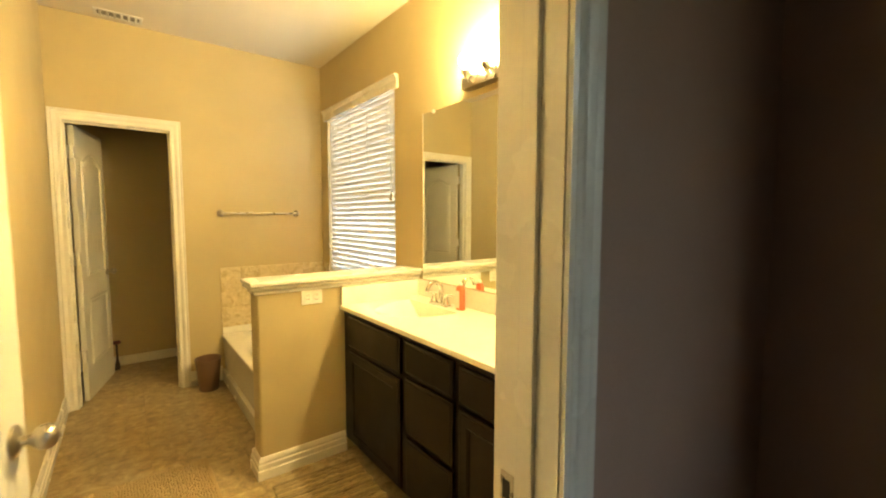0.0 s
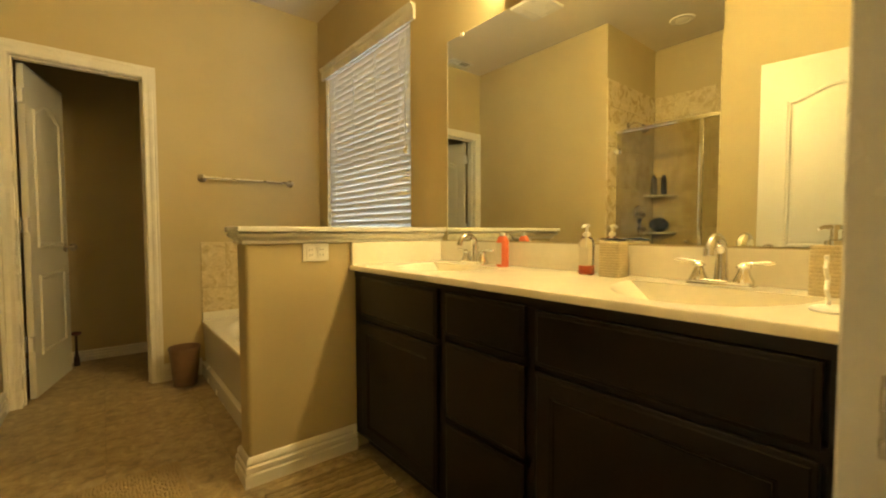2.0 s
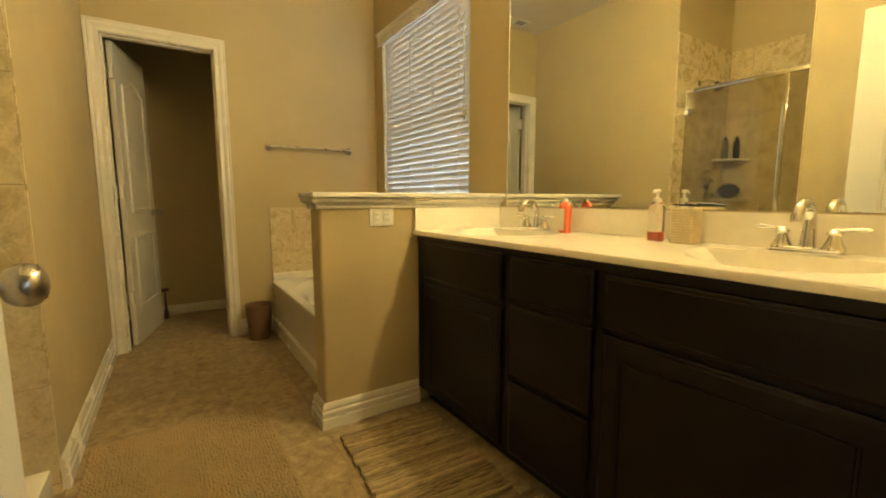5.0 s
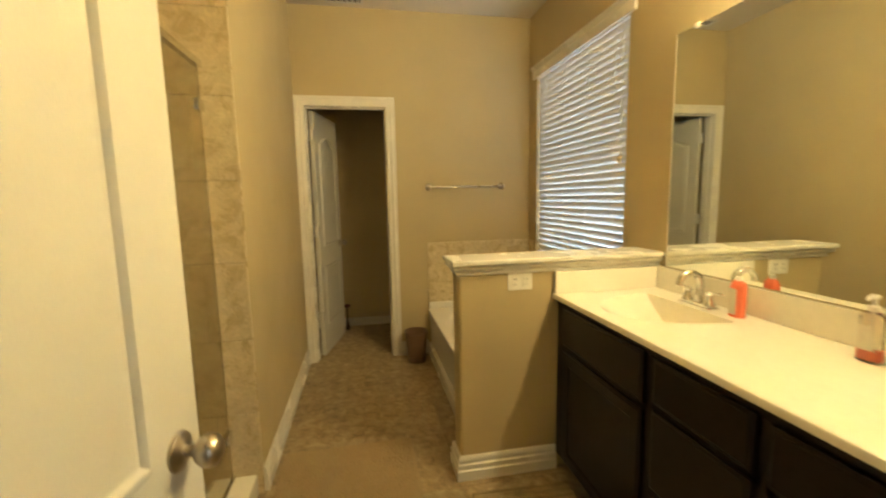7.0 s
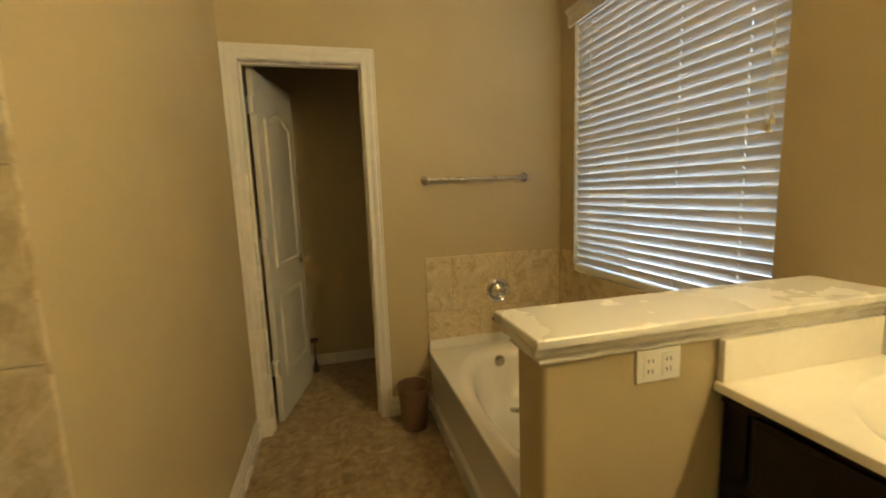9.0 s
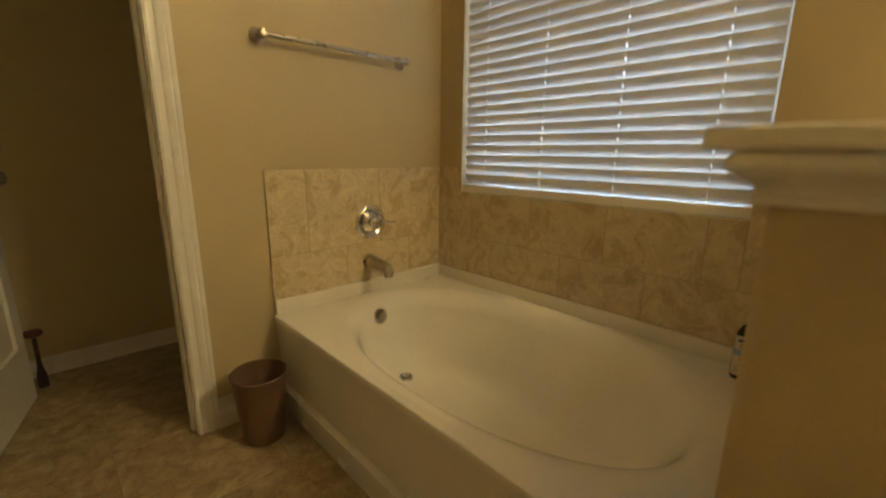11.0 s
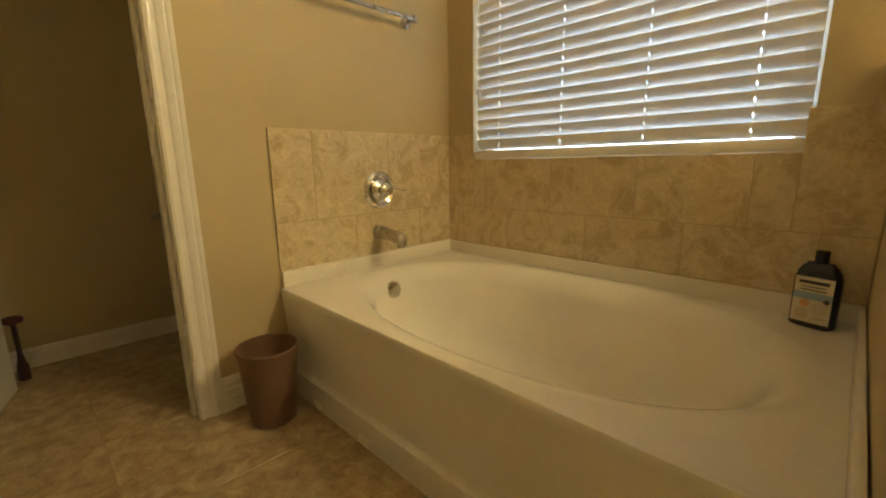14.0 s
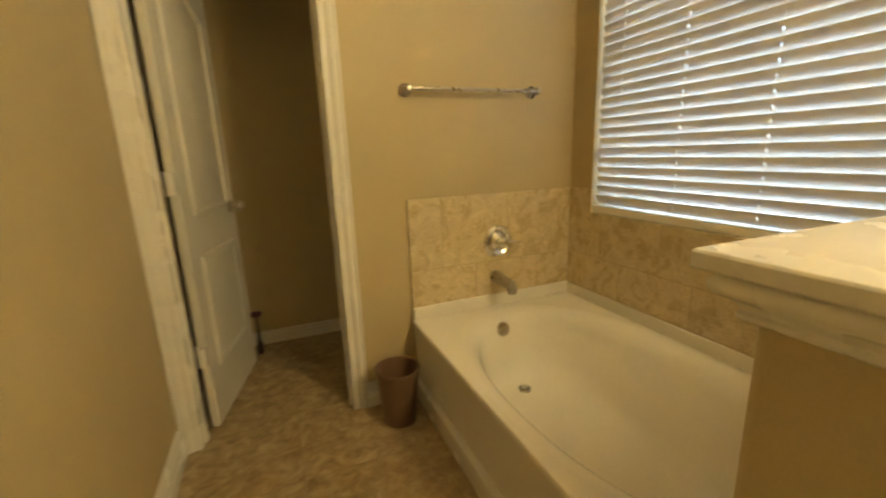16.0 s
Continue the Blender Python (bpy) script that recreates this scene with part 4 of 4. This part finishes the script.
# dark disc painted as the shade under the stopper
part("drain_gap", lathe([(0, 0.0045), (0.024, 0.0052)], 28, m=m), DARK, drain)
part("stopper", lathe([(0, 0.013), (0.012, 0.012), (0.017, 0.009), (0.018, 0.005)], 24, m=m), CHROME, drain)

WALLF = YF - 0.011
valve = thing("tub_valve", "round chrome tub valve with a lever on the tiles", "faucet valve", (1.300, WALLF, 0.774))
m = pose(0, 0, 0, 90, 0, 0)
part("escutcheon", lathe([(0, 0.004), (0.048, 0.004), (0.056, 0.007), (0.063, 0.013), (0.071, 0.015), (0.079, 0.011), (0.085, 0.003), (0.085, -0.003)], 40, m=m), CHROME, valve)
part("trim_ring", lathe([(0.046, 0.003), (0.047, 0.012), (0.042, 0.018), (0.036, 0.020), (0.033, 0.026), (0.026, 0.030), (0, 0.030)], 32, m=m), CHROME, valve)
part("hub", lathe([(0.022, 0.028), (0.021, 0.036), (0.030, 0.042), (0.032, 0.052), (0.027, 0.062), (0.014, 0.068), (0, 0.069)], 28, m=m), CHROME, valve)
part("lever", tube([(0.02, -0.052, 0.002), (0.045, -0.055, 0.004), (0.070, -0.057, -0.001), (0.092, -0.059, -0.006), (0.110, -0.060, -0.004)], [0.008, 0.0055, 0.0045, 0.0045, 0.003], 12), CHROME, valve)
spout = thing("tub_spout", "satin nickel tub spout on the tiles above the rim", "faucet spout", (1.287, WALLF, 0.584))
part("flange", lathe([(0, 0.008), (0.034, 0.006), (0.036, 0.0), (0.036, -0.003)], 28, m=m), NICKEL, spout)
bm = bmesh.new()
rings = []
for y, z, h, w in ((0, 0, 0.033, 0.029), (-0.04, -0.001, 0.029, 0.027), (-0.10, -0.004, 0.025, 0.025), (-0.140, -0.010, 0.026, 0.025), (-0.160, -0.018, 0.029, 0.025), (-0.172, -0.026, 0.025, 0.023), (-0.177, -0.033, 0.016, 0.018)):
    ring = [rim_point(2 * math.pi * i / 24, 0, 0, w, h, 3.2) for i in range(24)]
    rings.append([bm.verts.new((u, y, z + v)) for u, v in ring])
for a, b in zip(rings, rings[1:]):
    for i in range(24):
        bm.faces.new((a[i], a[(i + 1) % 24], b[(i + 1) % 24], b[i]))
bm.faces.new(rings[0][::-1]), bm.faces.new(rings[-1])
part("body", bm, NICKEL, spout)
part("outlet", tube([(0, -0.155, -0.03), (0, -0.156, -0.050)], 0.017, 16), DARKMETAL, spout)

towel_bar = thing("towel_bar", "brushed nickel towel bar with round rosettes on the wall", "towel bar", (1.168, YF, 1.512))
for sx in (-0.330, 0.330):
    mm = Matrix.Translation((sx, 0, 0)) @ m
    part("post", lathe([(0, -0.001), (0.030, -0.001), (0.030, 0.004), (0.024, 0.010), (0.012, 0.016), (0.011, 0.040), (0.016, 0.048), (0.018, 0.060), (0.012, 0.070), (0, 0.073)], 24,
                       m=Matrix.Translation((sx, 0, 0)) @ pose(0, 0, 0, 90, 0, 0)), NICKEL, towel_bar)
part("bar", tube([(-0.345, -0.056, 0), (0.345, -0.056, 0)], 0.0095, 18), NICKEL, towel_bar)

bin_ = thing("wastebasket", "brown plastic tapered wastebasket on the floor beside the tub", "wastebasket", (0.672, 3.908, FZ))
part("body", lathe([(0, 0.004), (0.066, 0.004), (0.070, 0.0), (0.075, 0.004), (0.0985, 0.262), (0.0960, 0.262), (0.072, 0.010), (0, 0.010)], 40), BIN, bin_)
part("rim", lathe([(0.0955, 0.260), (0.0985, 0.2605), (0.1025, 0.265), (0.1030, 0.271), (0.100, 0.275), (0.0965, 0.273), (0.0955, 0.260)], 40), BIN, bin_, "rolled rim")

bath = thing("bath_soak_bottle", "navy blue bath bottle with a white label on the tub rim", "bottle", (1.664, 2.586, TZ + 0.001), -14)
bath.scale = (0.86, 0.86, 0.86)
rows = [(0.94, 0.9, 0.0), (1, 1, 0.006), (1, 1, 0.150), (0.98, 0.97, 0.165), (0.88, 0.9, 0.182), (0.62, 0.75, 0.198), (0.36, 0.60, 0.206), (0.32, 0.56, 0.212)]
part("bottle", rounded_bottle(0.058, 0.118, rows, p=3.4), NAVY, bath)
part("cap", lathe([(0, 0.211), (0.017, 0.211), (0.018, 0.214), (0.018, 0.246), (0.016, 0.250), (0, 0.250)], 22), NAVY, bath)
lab = part("label", box(-0.0305, -0.0292, -0.049, 0.049, 0.018, 0.166, 0.0004, 1), LABELW, bath, "white label with bars of print")
part("band", box(-0.0312, -0.0303, -0.049, 0.049, 0.094, 0.117), BLUE, lab)
for y, z, w, h in ((0.0, 0.150, 0.038, 0.010), (0.0, 0.135, 0.030, 0.003), (0.0, 0.125, 0.034, 0.0035)):
    part("print_bar", box(-0.0318, -0.0300, y - w, y + w, z - h / 2, z + h / 2), INK, lab)
for z, w in ((0.078, 0.020), (0.070, 0.018), (0.062, 0.020), (0.052, 0.016), (0.036, 0.018)):
    part("print_bar", box(-0.0312, -0.0300, -0.022 - w, -0.022 + w, z - 0.0012, z + 0.0012), TANINK, lab)
_dm = pose(0, 0, 0, 0, -90, 0)
part("picture", lathe([(0, 0.0008), (0.012, 0.0007), (0.014, 0)], 20, m=Matrix.Translation((-0.0303, 0.018, 0.080)) @ _dm), PEACH, lab)
part("picture", lathe([(0, 0.0006), (0.018, 0.0005), (0.020, 0)], 20, m=Matrix.Translation((-0.0303, 0.022, 0.046)) @ _dm), STRAW, lab)
part("seal", lathe([(0, 0.0012), (0.007, 0.0011), (0.008, 0)], 16, m=Matrix.Translation((-0.0310, -0.036, 0.094)) @ _dm), INK, lab)


# ---------------------------------------------------------------- rugs
def ribbed_rug(name, label, w, l, at, rz, material, rib, group=""):
    """A woven mat with thick cords lying across it; uneven cords and edges."""
    rug = thing(name, label, "bath mat", at, rz, group)
    rnd = random.Random(4)
    part("backing", box(-w / 2, w / 2, -l / 2, l / 2, 0.0, 0.005, 0.002, 1), material, rug)
    y = -l / 2
    while y < l / 2 - rib:
        bm = bmesh.new()
        r = rib * rnd.uniform(0.75, 1.25)
        ph, n = rnd.uniform(0, 6), 26
        e = rnd.uniform(0.0, 0.012)
        pts = [(-w / 2 - e + (w + 2 * e) * i / n, y + r + 0.0025 * math.sin(i * 0.7 + ph) + rnd.uniform(-0.0012, 0.0012), 0.006 + r * 0.5 + rnd.uniform(-0.001, 0.001)) for i in range(n + 1)]
        tube(pts, [r * rnd.uniform(0.85, 1.15) for _ in pts], 6, bm)
        part("cord", bm, material, rug, smooth=60)
        y += 2 * r * 0.96
    return rug


matb = ribbed_rug("ribbed_bath_mat", "taupe ribbed cotton bath mat on the floor before the vanity", 0.46, 0.64, (0.945, 1.882, FZ), -3, RUGB, 0.0105, "bath mats")
copy_thing(matb, pose(0.965, 1.185, FZ, 0, 0, -4))


def chenille_rug():
    rug = thing("chenille_bath_rug", "tan chenille bath rug on the floor before the shower", "bath rug", (0.155, 2.06, FZ), 1)
    w, l = 0.70, 1.37
    part("backing", box(-w / 2, w / 2, -l / 2, l / 2, 0.0, 0.008, 0.003, 1), RUGA, rug)
    rnd = random.Random(9)
    verts, faces = [], []
    s = 0.0125
    nx, ny = int(w / s), int(l / s)
    for i in range(nx):
        for j in range(ny):
            cx, cy = -w / 2 + s * (i + 0.5) + rnd.uniform(-0.003, 0.003), -l / 2 + s * (j + 0.5) + rnd.uniform(-0.003, 0.003)
            h, r, a = rnd.uniform(0.015, 0.021), rnd.uniform(0.006, 0.0085), rnd.uniform(0, 6.28)
            lean = (rnd.uniform(-0.004, 0.004), rnd.uniform(-0.004, 0.004))
            b = len(verts)
            for k in range(5):
                verts.append((cx + r * math.cos(a + k * 1.2566), cy + r * math.sin(a + k * 1.2566), 0.006))
            for k in range(5):
                verts.append((cx + lean[0] + 0.85 * r * math.cos(a + k * 1.2566), cy + lean[1] + 0.85 * r * math.sin(a + k * 1.2566), h * 0.8))
            verts.append((cx + lean[0], cy + lean[1], h))
            for k in range(5):
                q = (k + 1) % 5
                faces.append((b + k, b + q, b + 5 + q, b + 5 + k))
                faces.append((b + 5 + k, b + 5 + q, b + 10))
    me = bpy.data.meshes.new("pile")
    me.from_pydata(verts, [], faces)
    me.materials.append(RUGA)
    me.shade_smooth()
    pile = new("chenille_nap", me)
    pile.parent = rug
    tagged(pile, kind="stuff")
    return rug


chenille_rug()

# ---------------------------------------------------------------- ceiling fittings
vent = thing("ceiling_vent", "white metal air vent in the ceiling", "air vent", (0.190, 3.945, ZC))
vf = bmesh.new()
for b in ((-0.145, 0.145, -0.065, -0.045), (-0.145, 0.145, 0.045, 0.065), (-0.145, -0.125, -0.045, 0.045), (0.125, 0.145, -0.045, 0.045)):
    add_box(vf, b[0], b[1], b[2], b[3], -0.008, -0.0005, 0.002, 1)
part("frame", vf, TRIM, vent)
# flat sheet coloured as the shade in the duct
part("backing", box(-0.125, 0.125, -0.045, 0.045, -0.003, -0.001), VENTBACK, vent)
for i in range(6):
    x = -0.105 + 0.042 * i
    bm = box(-0.010, 0.010, -0.045, 0.045, -0.0015, 0.0015)
    bmesh.ops.transform(bm, matrix=Matrix.Translation((x, 0, -0.007)) @ pose(0, 0, 0, 0, 38 if i < 3 else -38, 0), verts=bm.verts)
    part("slat", bm, TRIM, vent)
fan = thing("exhaust_fan", "square white exhaust fan grille in the ceiling", "exhaust fan", (0.46, 2.69, ZC))
part("grille", box(-0.155, 0.155, -0.155, 0.155, -0.022, -0.0005, 0.012, 3), TRIM, fan)
for i in range(9):
    # darker strips on the grille, painted in place of shaded openings
    part("slot", box(-0.11, 0.11, -0.113 + 0.028 * i, -0.107 + 0.028 * i, -0.0235, -0.021), LABELW, fan)
can = thing("shower_ceiling_light", "round white ceiling light trim in the shower, unlit", "ceiling light", (-0.70, 2.02, ZC))
part("trim_ring", lathe([(0.055, -0.004), (0.075, -0.012), (0.095, -0.008), (0.10, -0.0005)], 36), TRIM, can)
part("lens", lathe([(0, -0.012), (0.04, -0.010), (0.058, -0.005)], 30), PLASTIC, can)

# ---------------------------------------------------------------- shower
struct("shower_pan", walls([(SXB - 0.010, -0.47, SY0 - 0.010, SY1 + 0.010, 0.0, 0.05)]), TUBM, "cream shower floor pan", "shower pan")
struct("shower_curb", box(-0.47, -0.279, SY0 - 0.010, SY1 + 0.010, 0.0, 0.112, 0.006), MARBLE, "cream marble shower curb", "curb")
GX, GZ = -0.385, 1.996
encl = thing("shower_enclosure", "frameless glass shower door with a chrome header and hinges", "shower door", (GX, 0, 0))
door = part("glass_door", box(-0.004, 0.004, 1.742, SY1 - 0.020, 0.122, GZ - 0.006), SHGLASS, encl, "clear glass door")
pan = part("glass_panel", box(-0.004, 0.004, SY0 + 0.012, 1.728, 0.122, GZ - 0.006), SHGLASS, encl, "clear fixed glass panel")
for o in (door, pan):
    o.visible_shadow = False
part("header", box(-0.016, 0.016, SY0 + 0.001, SY1 - 0.001, GZ - 0.012, GZ + 0.018, 0.004), CHROME, encl, "chrome header rail")
part("post", box(-0.012, 0.012, 1.720, 1.750, 0.112, GZ - 0.012, 0.003), CHROME, encl, "chrome upright post")
part("sill_rail", box(-0.012, 0.012, SY0 + 0.001, SY1 - 0.001, 0.1125, 0.122, 0.002), CHROME, encl)
for z in (0.335, 1.826):
    part("hinge", box(-0.014, 0.014, SY1 - 0.062, SY1 - 0.001, z - 0.024, z + 0.024, 0.004), CHROME, encl, "square chrome glass hinge")
part("handle", lathe([(0, 0), (0.012, 0), (0.012, 0.012), (0.008, 0.018), (0.016, 0.030), (0.014, 0.038), (0, 0.040)], 18, m=Matrix.Translation((0.004, 1.82, 1.02)) @ pose(0, 0, 0, 0, 90, 0)), CHROME, encl)
head = thing("shower_sprayer", "chrome shower head on a bent arm in the shower", "shower head", (-0.62, SY1 - 0.002, 2.11))
part("flange", lathe([(0, 0.010), (0.022, 0.008), (0.030, 0.002), (0.030, 0)], 24, m=pose(0, 0, 0, 90, 0, 0)), CHROME, head)
part("arm", tube([(0, 0, 0), (0, -0.05, 0.012), (0, -0.09, 0.008), (0, -0.14, -0.03)], 0.010, 12), CHROME, head)
part("rose", lathe([(0, 0.03), (0.014, 0.03), (0.018, 0.015), (0.036, -0.012), (0.050, -0.028), (0.050, -0.036), (0, -0.038)], 28, m=Matrix.Translation((0, -0.155, -0.045)) @ pose(0, 0, 0, -38, 0, 0)), DARKMETAL, head)
sv = thing("shower_valve", "round chrome shower valve with a knob lever on the tiles", "faucet valve", (-0.872, SY1 - 0.001, 1.268))
_m = pose(0, 0, 0, 90, 0, 0)
part("escutcheon", lathe([(0, 0.012), (0.050, 0.011), (0.080, 0.007), (0.094, 0.001), (0.094, -0.002)], 36, m=_m), CHROME, sv)
part("hub", lathe([(0.040, 0.010), (0.036, 0.030), (0.030, 0.052), (0.018, 0.062), (0, 0.064)], 28, m=_m), CHROME, sv)
part("lever", tube([(0.0, -0.050, 0.0), (0.040, -0.056, 0.008), (0.085, -0.060, 0.018)], [0.012, 0.009, 0.006], 12), CHROME, sv)
dv = thing("shower_diverter", "small chrome diverter knob below the shower valve", "faucet valve", (-0.876, SY1 - 0.001, 1.125))
part("rose", lathe([(0, 0.010), (0.030, 0.009), (0.046, 0.003), (0.046, -0.002)], 30, m=_m), CHROME, dv)
part("knob", lathe([(0.016, 0.008), (0.016, 0.030), (0.026, 0.038), (0.028, 0.052), (0.020, 0.062), (0, 0.064)], 24, m=_m), CHROME, dv)
part("lever", tube([(0.0, -0.045, 0.0), (0.045, -0.050, 0.004)], [0.008, 0.005], 10), CHROME, dv)
shelf = thing("corner_shelf", "cream stone corner shelf in the shower", "shelf", (SXB, SY1, 1.458))
bm = bmesh.new()
pts = [(0.001, -0.001), (0.235, -0.001)] + [(0.235 * math.cos(radians(a)), -0.235 * math.sin(radians(a))) for a in range(6, 90, 7)] + [(0.001, -0.235)]
lo, hi = [bm.verts.new((x, y, -0.012)) for x, y in pts], [bm.verts.new((x, y, 0.006)) for x, y in pts]
for i in range(len(pts)):
    bm.faces.new((lo[i], lo[(i + 1) % len(pts)], hi[(i + 1) % len(pts)], hi[i]))
bm.faces.new(hi), bm.faces.new(lo[::-1])
part("slab", bm, MARBLE, shelf)
SHZ = 1.4642
for nm, lb, x, y, mt, w in (("shampoo_bottle", "dark shampoo bottle on the shower shelf", 0.075, -0.135, NAVY, 0.052), ("conditioner_bottle", "grey conditioner bottle on the shower shelf", 0.115, -0.055, GREYB, 0.056)):
    b = thing(nm, lb, "bottle", (SXB + x, SY1 + y, SHZ), 30)
    part("bottle", rounded_bottle(w, w * 0.8, [(0.9, 0.9, 0), (1, 1, 0.005), (1, 1, 0.15), (0.8, 0.85, 0.17), (0.4, 0.5, 0.182)]), mt, b)
    part("cap", lathe([(0, 0.181), (0.014, 0.181), (0.014, 0.205), (0, 0.207)], 16), INK, b)
shelf2 = copy_thing(shelf, pose(SXB, SY1, 1.09))
puff = thing("bath_sponge", "dark blue mesh bath sponge on the lower shower shelf", "sponge", (SXB + 0.11, SY1 - 0.11, 1.096))
bm = bmesh.new()
bmesh.ops.create_icosphere(bm, subdivisions=4, radius=0.085)
for v in bm.verts:
    d = v.co.normalized()
    v.co = Vector((d.x * 1.15, d.y * 1.05, d.z * 0.85)) * (0.078 + 0.020 * noise.noise(d * 5) + 0.010 * noise.noise(d * 17)) + Vector((0, 0, 0.072))
part("mesh_ball", bm, BLUEM, puff, smooth=70)

# ---------------------------------------------------------------- toilet room
can2 = thing("toilet_brush_canister", "dark toilet-brush canister with a red lid on the toilet-room floor", "toilet brush", (0.050, 4.955, FZ))
part("canister", lathe([(0, 0.0), (0.020, 0.0), (0.021, 0.008), (0.019, 0.060), (0.012, 0.090), (0.009, 0.12), (0.009, 0.252), (0, 0.254)], 24), BLACKP, can2)
part("lid", lathe([(0.009, 0.248), (0.026, 0.251), (0.034, 0.258), (0.035, 0.268), (0.030, 0.277), (0.016, 0.281), (0, 0.282)], 24), RUBBER, can2)
tp = thing("paper_holder", "dark metal toilet-paper holder on the toilet-room wall", "paper holder", (0.625, YC1, 0.640))
part("plate", box(-0.025, 0.025, -0.006, -0.0005, -0.025, 0.025, 0.004), NICKEL, tp)
part("arm", tube([(0, -0.004, 0), (0, -0.06, 0), (0.05, -0.065, 0), (0.13, -0.065, 0)], 0.007, 10), NICKEL, tp)

# ---------------------------------------------------------------- tiles, piece by piece
_tile_cache = {}


def tile(parent, a, b, c, d, plane, at, material, th=0.008, name="tile"):
    """One tile over a..b, c..d of a wall or floor; alike tiles share a mesh."""
    w, h = round(b - a, 4), round(d - c, 4)
    if w < 0.02 or h < 0.02:
        return
    key = (w, h, plane, th, material.name)
    if key not in _tile_cache:
        bm = bmesh.new()
        add_box(bm, -w / 2, w / 2, -h / 2, h / 2, -th, 0, 0.0)
        top = [e for e in bm.edges if all(abs(v.co.z) < 1e-6 for v in e.verts)]
        bmesh.ops.bevel(bm, geom=top, offset=0.0015, segments=1, affect="EDGES")
        rot = {"z": pose(0, 0, 0), "-y": pose(0, 0, 0, 90, 0, 0), "+y": pose(0, 0, 0, 90, 0, 180), "-x": pose(0, 0, 0, 90, 0, -90), "+x": pose(0, 0, 0, 90, 0, 90)}[plane]
        bmesh.ops.transform(bm, matrix=rot, verts=bm.verts)
        _tile_cache[key] = mesh_of("tile", bm, material)
    o = new(name, _tile_cache[key])
    u, v = (a + b) / 2, (c + d) / 2
    o.parent = parent
    o.location = {"z": (u, v, at), "-y": (u, at, v), "+y": (u, at, v), "-x": (at, u, v), "+x": (at, u, v)}[plane]
    return o


G = 0.0014
# tub surround
sur_n = struct("tile_surround_north", box(0.818, XR - 0.002, YF - 0.0094, YF - 0.001, TZ + 0.055, 1.023), GROUT, "travertine tiled tub surround on the end wall", "tile wall")
sur_e = bmesh.new()
for y0, y1, z0, z1 in ((PY1 + 0.002, YF - 0.007, TZ + 0.055, WZ0 - 0.002), (PY1 + 0.002, WY0 + 0.012, WZ0, 1.023), (WY1 - 0.010, YF - 0.007, WZ0, 1.023)):
    add_box(sur_e, XR - 0.0094, XR - 0.001, y0, y1, z0, z1)
sur_e = struct("tile_surround_east", sur_e, GROUT, "travertine tiled tub surround under the window", "tile wall")
Z0, Z1, Z2 = TZ + 0.062, 0.672, 1.025
for a, b in ((0.816, 0.985), (0.985, 1.358), (1.358, XR - 0.010)):
    tile(sur_n, a + G / 2, b - G / 2, Z1 + G, Z2, "-y", YF - 0.010, WALLT)
for a, b in ((0.816, 1.17), (1.17, 1.54), (1.54, XR - 0.010)):
    tile(sur_n, a + G / 2, b - G / 2, Z0, Z1, "-y", YF - 0.010, WALLT)
js = [PY1 + 0.002, 2.60, 2.955, 3.315, 3.70, YF - 0.011]
for a, b in zip(js, js[1:]):
    tile(sur_e, a + G / 2, b - G / 2, Z0, Z1, "-x", XR - 0.010, WALLT)
for a, b in ((PY1 + 0.002, WY0 + 0.014), (WY1 - 0.012, YF - 0.011)):
    tile(sur_e, a + G / 2, b - G / 2, Z1 + G, Z2, "-x", XR - 0.010, WALLT)
js = [WY0 + 0.014, 2.778, 3.125, 3.48, 3.84, WY1 - 0.012]
for a, b in zip(js, js[1:]):
    tile(sur_e, a + G / 2, b - G / 2, Z1 + G, WZ0 + 0.004, "-x", XR - 0.010, WALLT)

# shower walls
ZS = [0.05, 0.425, 0.783, 1.145, 1.512, 1.872, 2.232, 2.47]
for nm, plane, at, u0, u1 in (("tile_wall_shower_north", "-y", SY1, SXB, XL - 0.004), ("tile_wall_shower_south", "+y", SY0, SXB, XL - 0.004), ("tile_wall_shower_back", "+x", SXB, SY0, SY1)):
    if plane == "+x":
        bb = box(at - 0.010, at - 0.004, u0 - 0.004, u1 + 0.004, 0.02, ZS[-1] - 0.003)
    else:
        s = 1 if plane == "-y" else -1
        bb = box(u0, u1 - 0.002, min(at + s * 0.004, at + s * 0.010), max(at + s * 0.004, at + s * 0.010), 0.02, ZS[-1] - 0.003)
    base = struct(nm, bb, SGROUT, "travertine tiled shower wall with sandy joints", "tile wall")
    for r, (z0, z1) in enumerate(zip(ZS, ZS[1:])):
        u = u1 if r % 2 else u1 + 0.18
        while u > u0:
            a, b = max(u0, u - 0.365), min(u, u1)
            tile(base, a + 0.0012, b - 0.0012, z0 + 0.0024, z1, plane, at, WALLT)
            u -= 0.365
    if plane == "-y":
        tile(base, -0.470, XL - 0.004, 0.0, 0.048, plane, at, WALLT)
part("edge_strip", box(XL - 0.0045, XL + 0.0, SY1 + 0.0005, SY1 + 0.012, 0.0, ZS[-1]), WALLT, bpy.data.objects["tile_wall_shower_north"])

# floor
FT = 0.47
x = 0.225 - FT * 2
while x < XR + 0.05:
    y = 3.70 - FT * 8
    while y < YC1 + 0.05:
        a, b, c, d = x, x + FT, max(y, YE0 + 0.05), min(y + FT, YC1)
        a, b = max(a, XL - 0.02 if c > YE1 else XL - 0.02), min(b, XR)
        if b - a > 0.03 and d - c > 0.03:
            tile(floor, a + 0.0008, b - 0.0008, c + 0.0008, d - 0.0008, "z", FZ, FLOORT, 0.006)
        y += FT
    x += FT
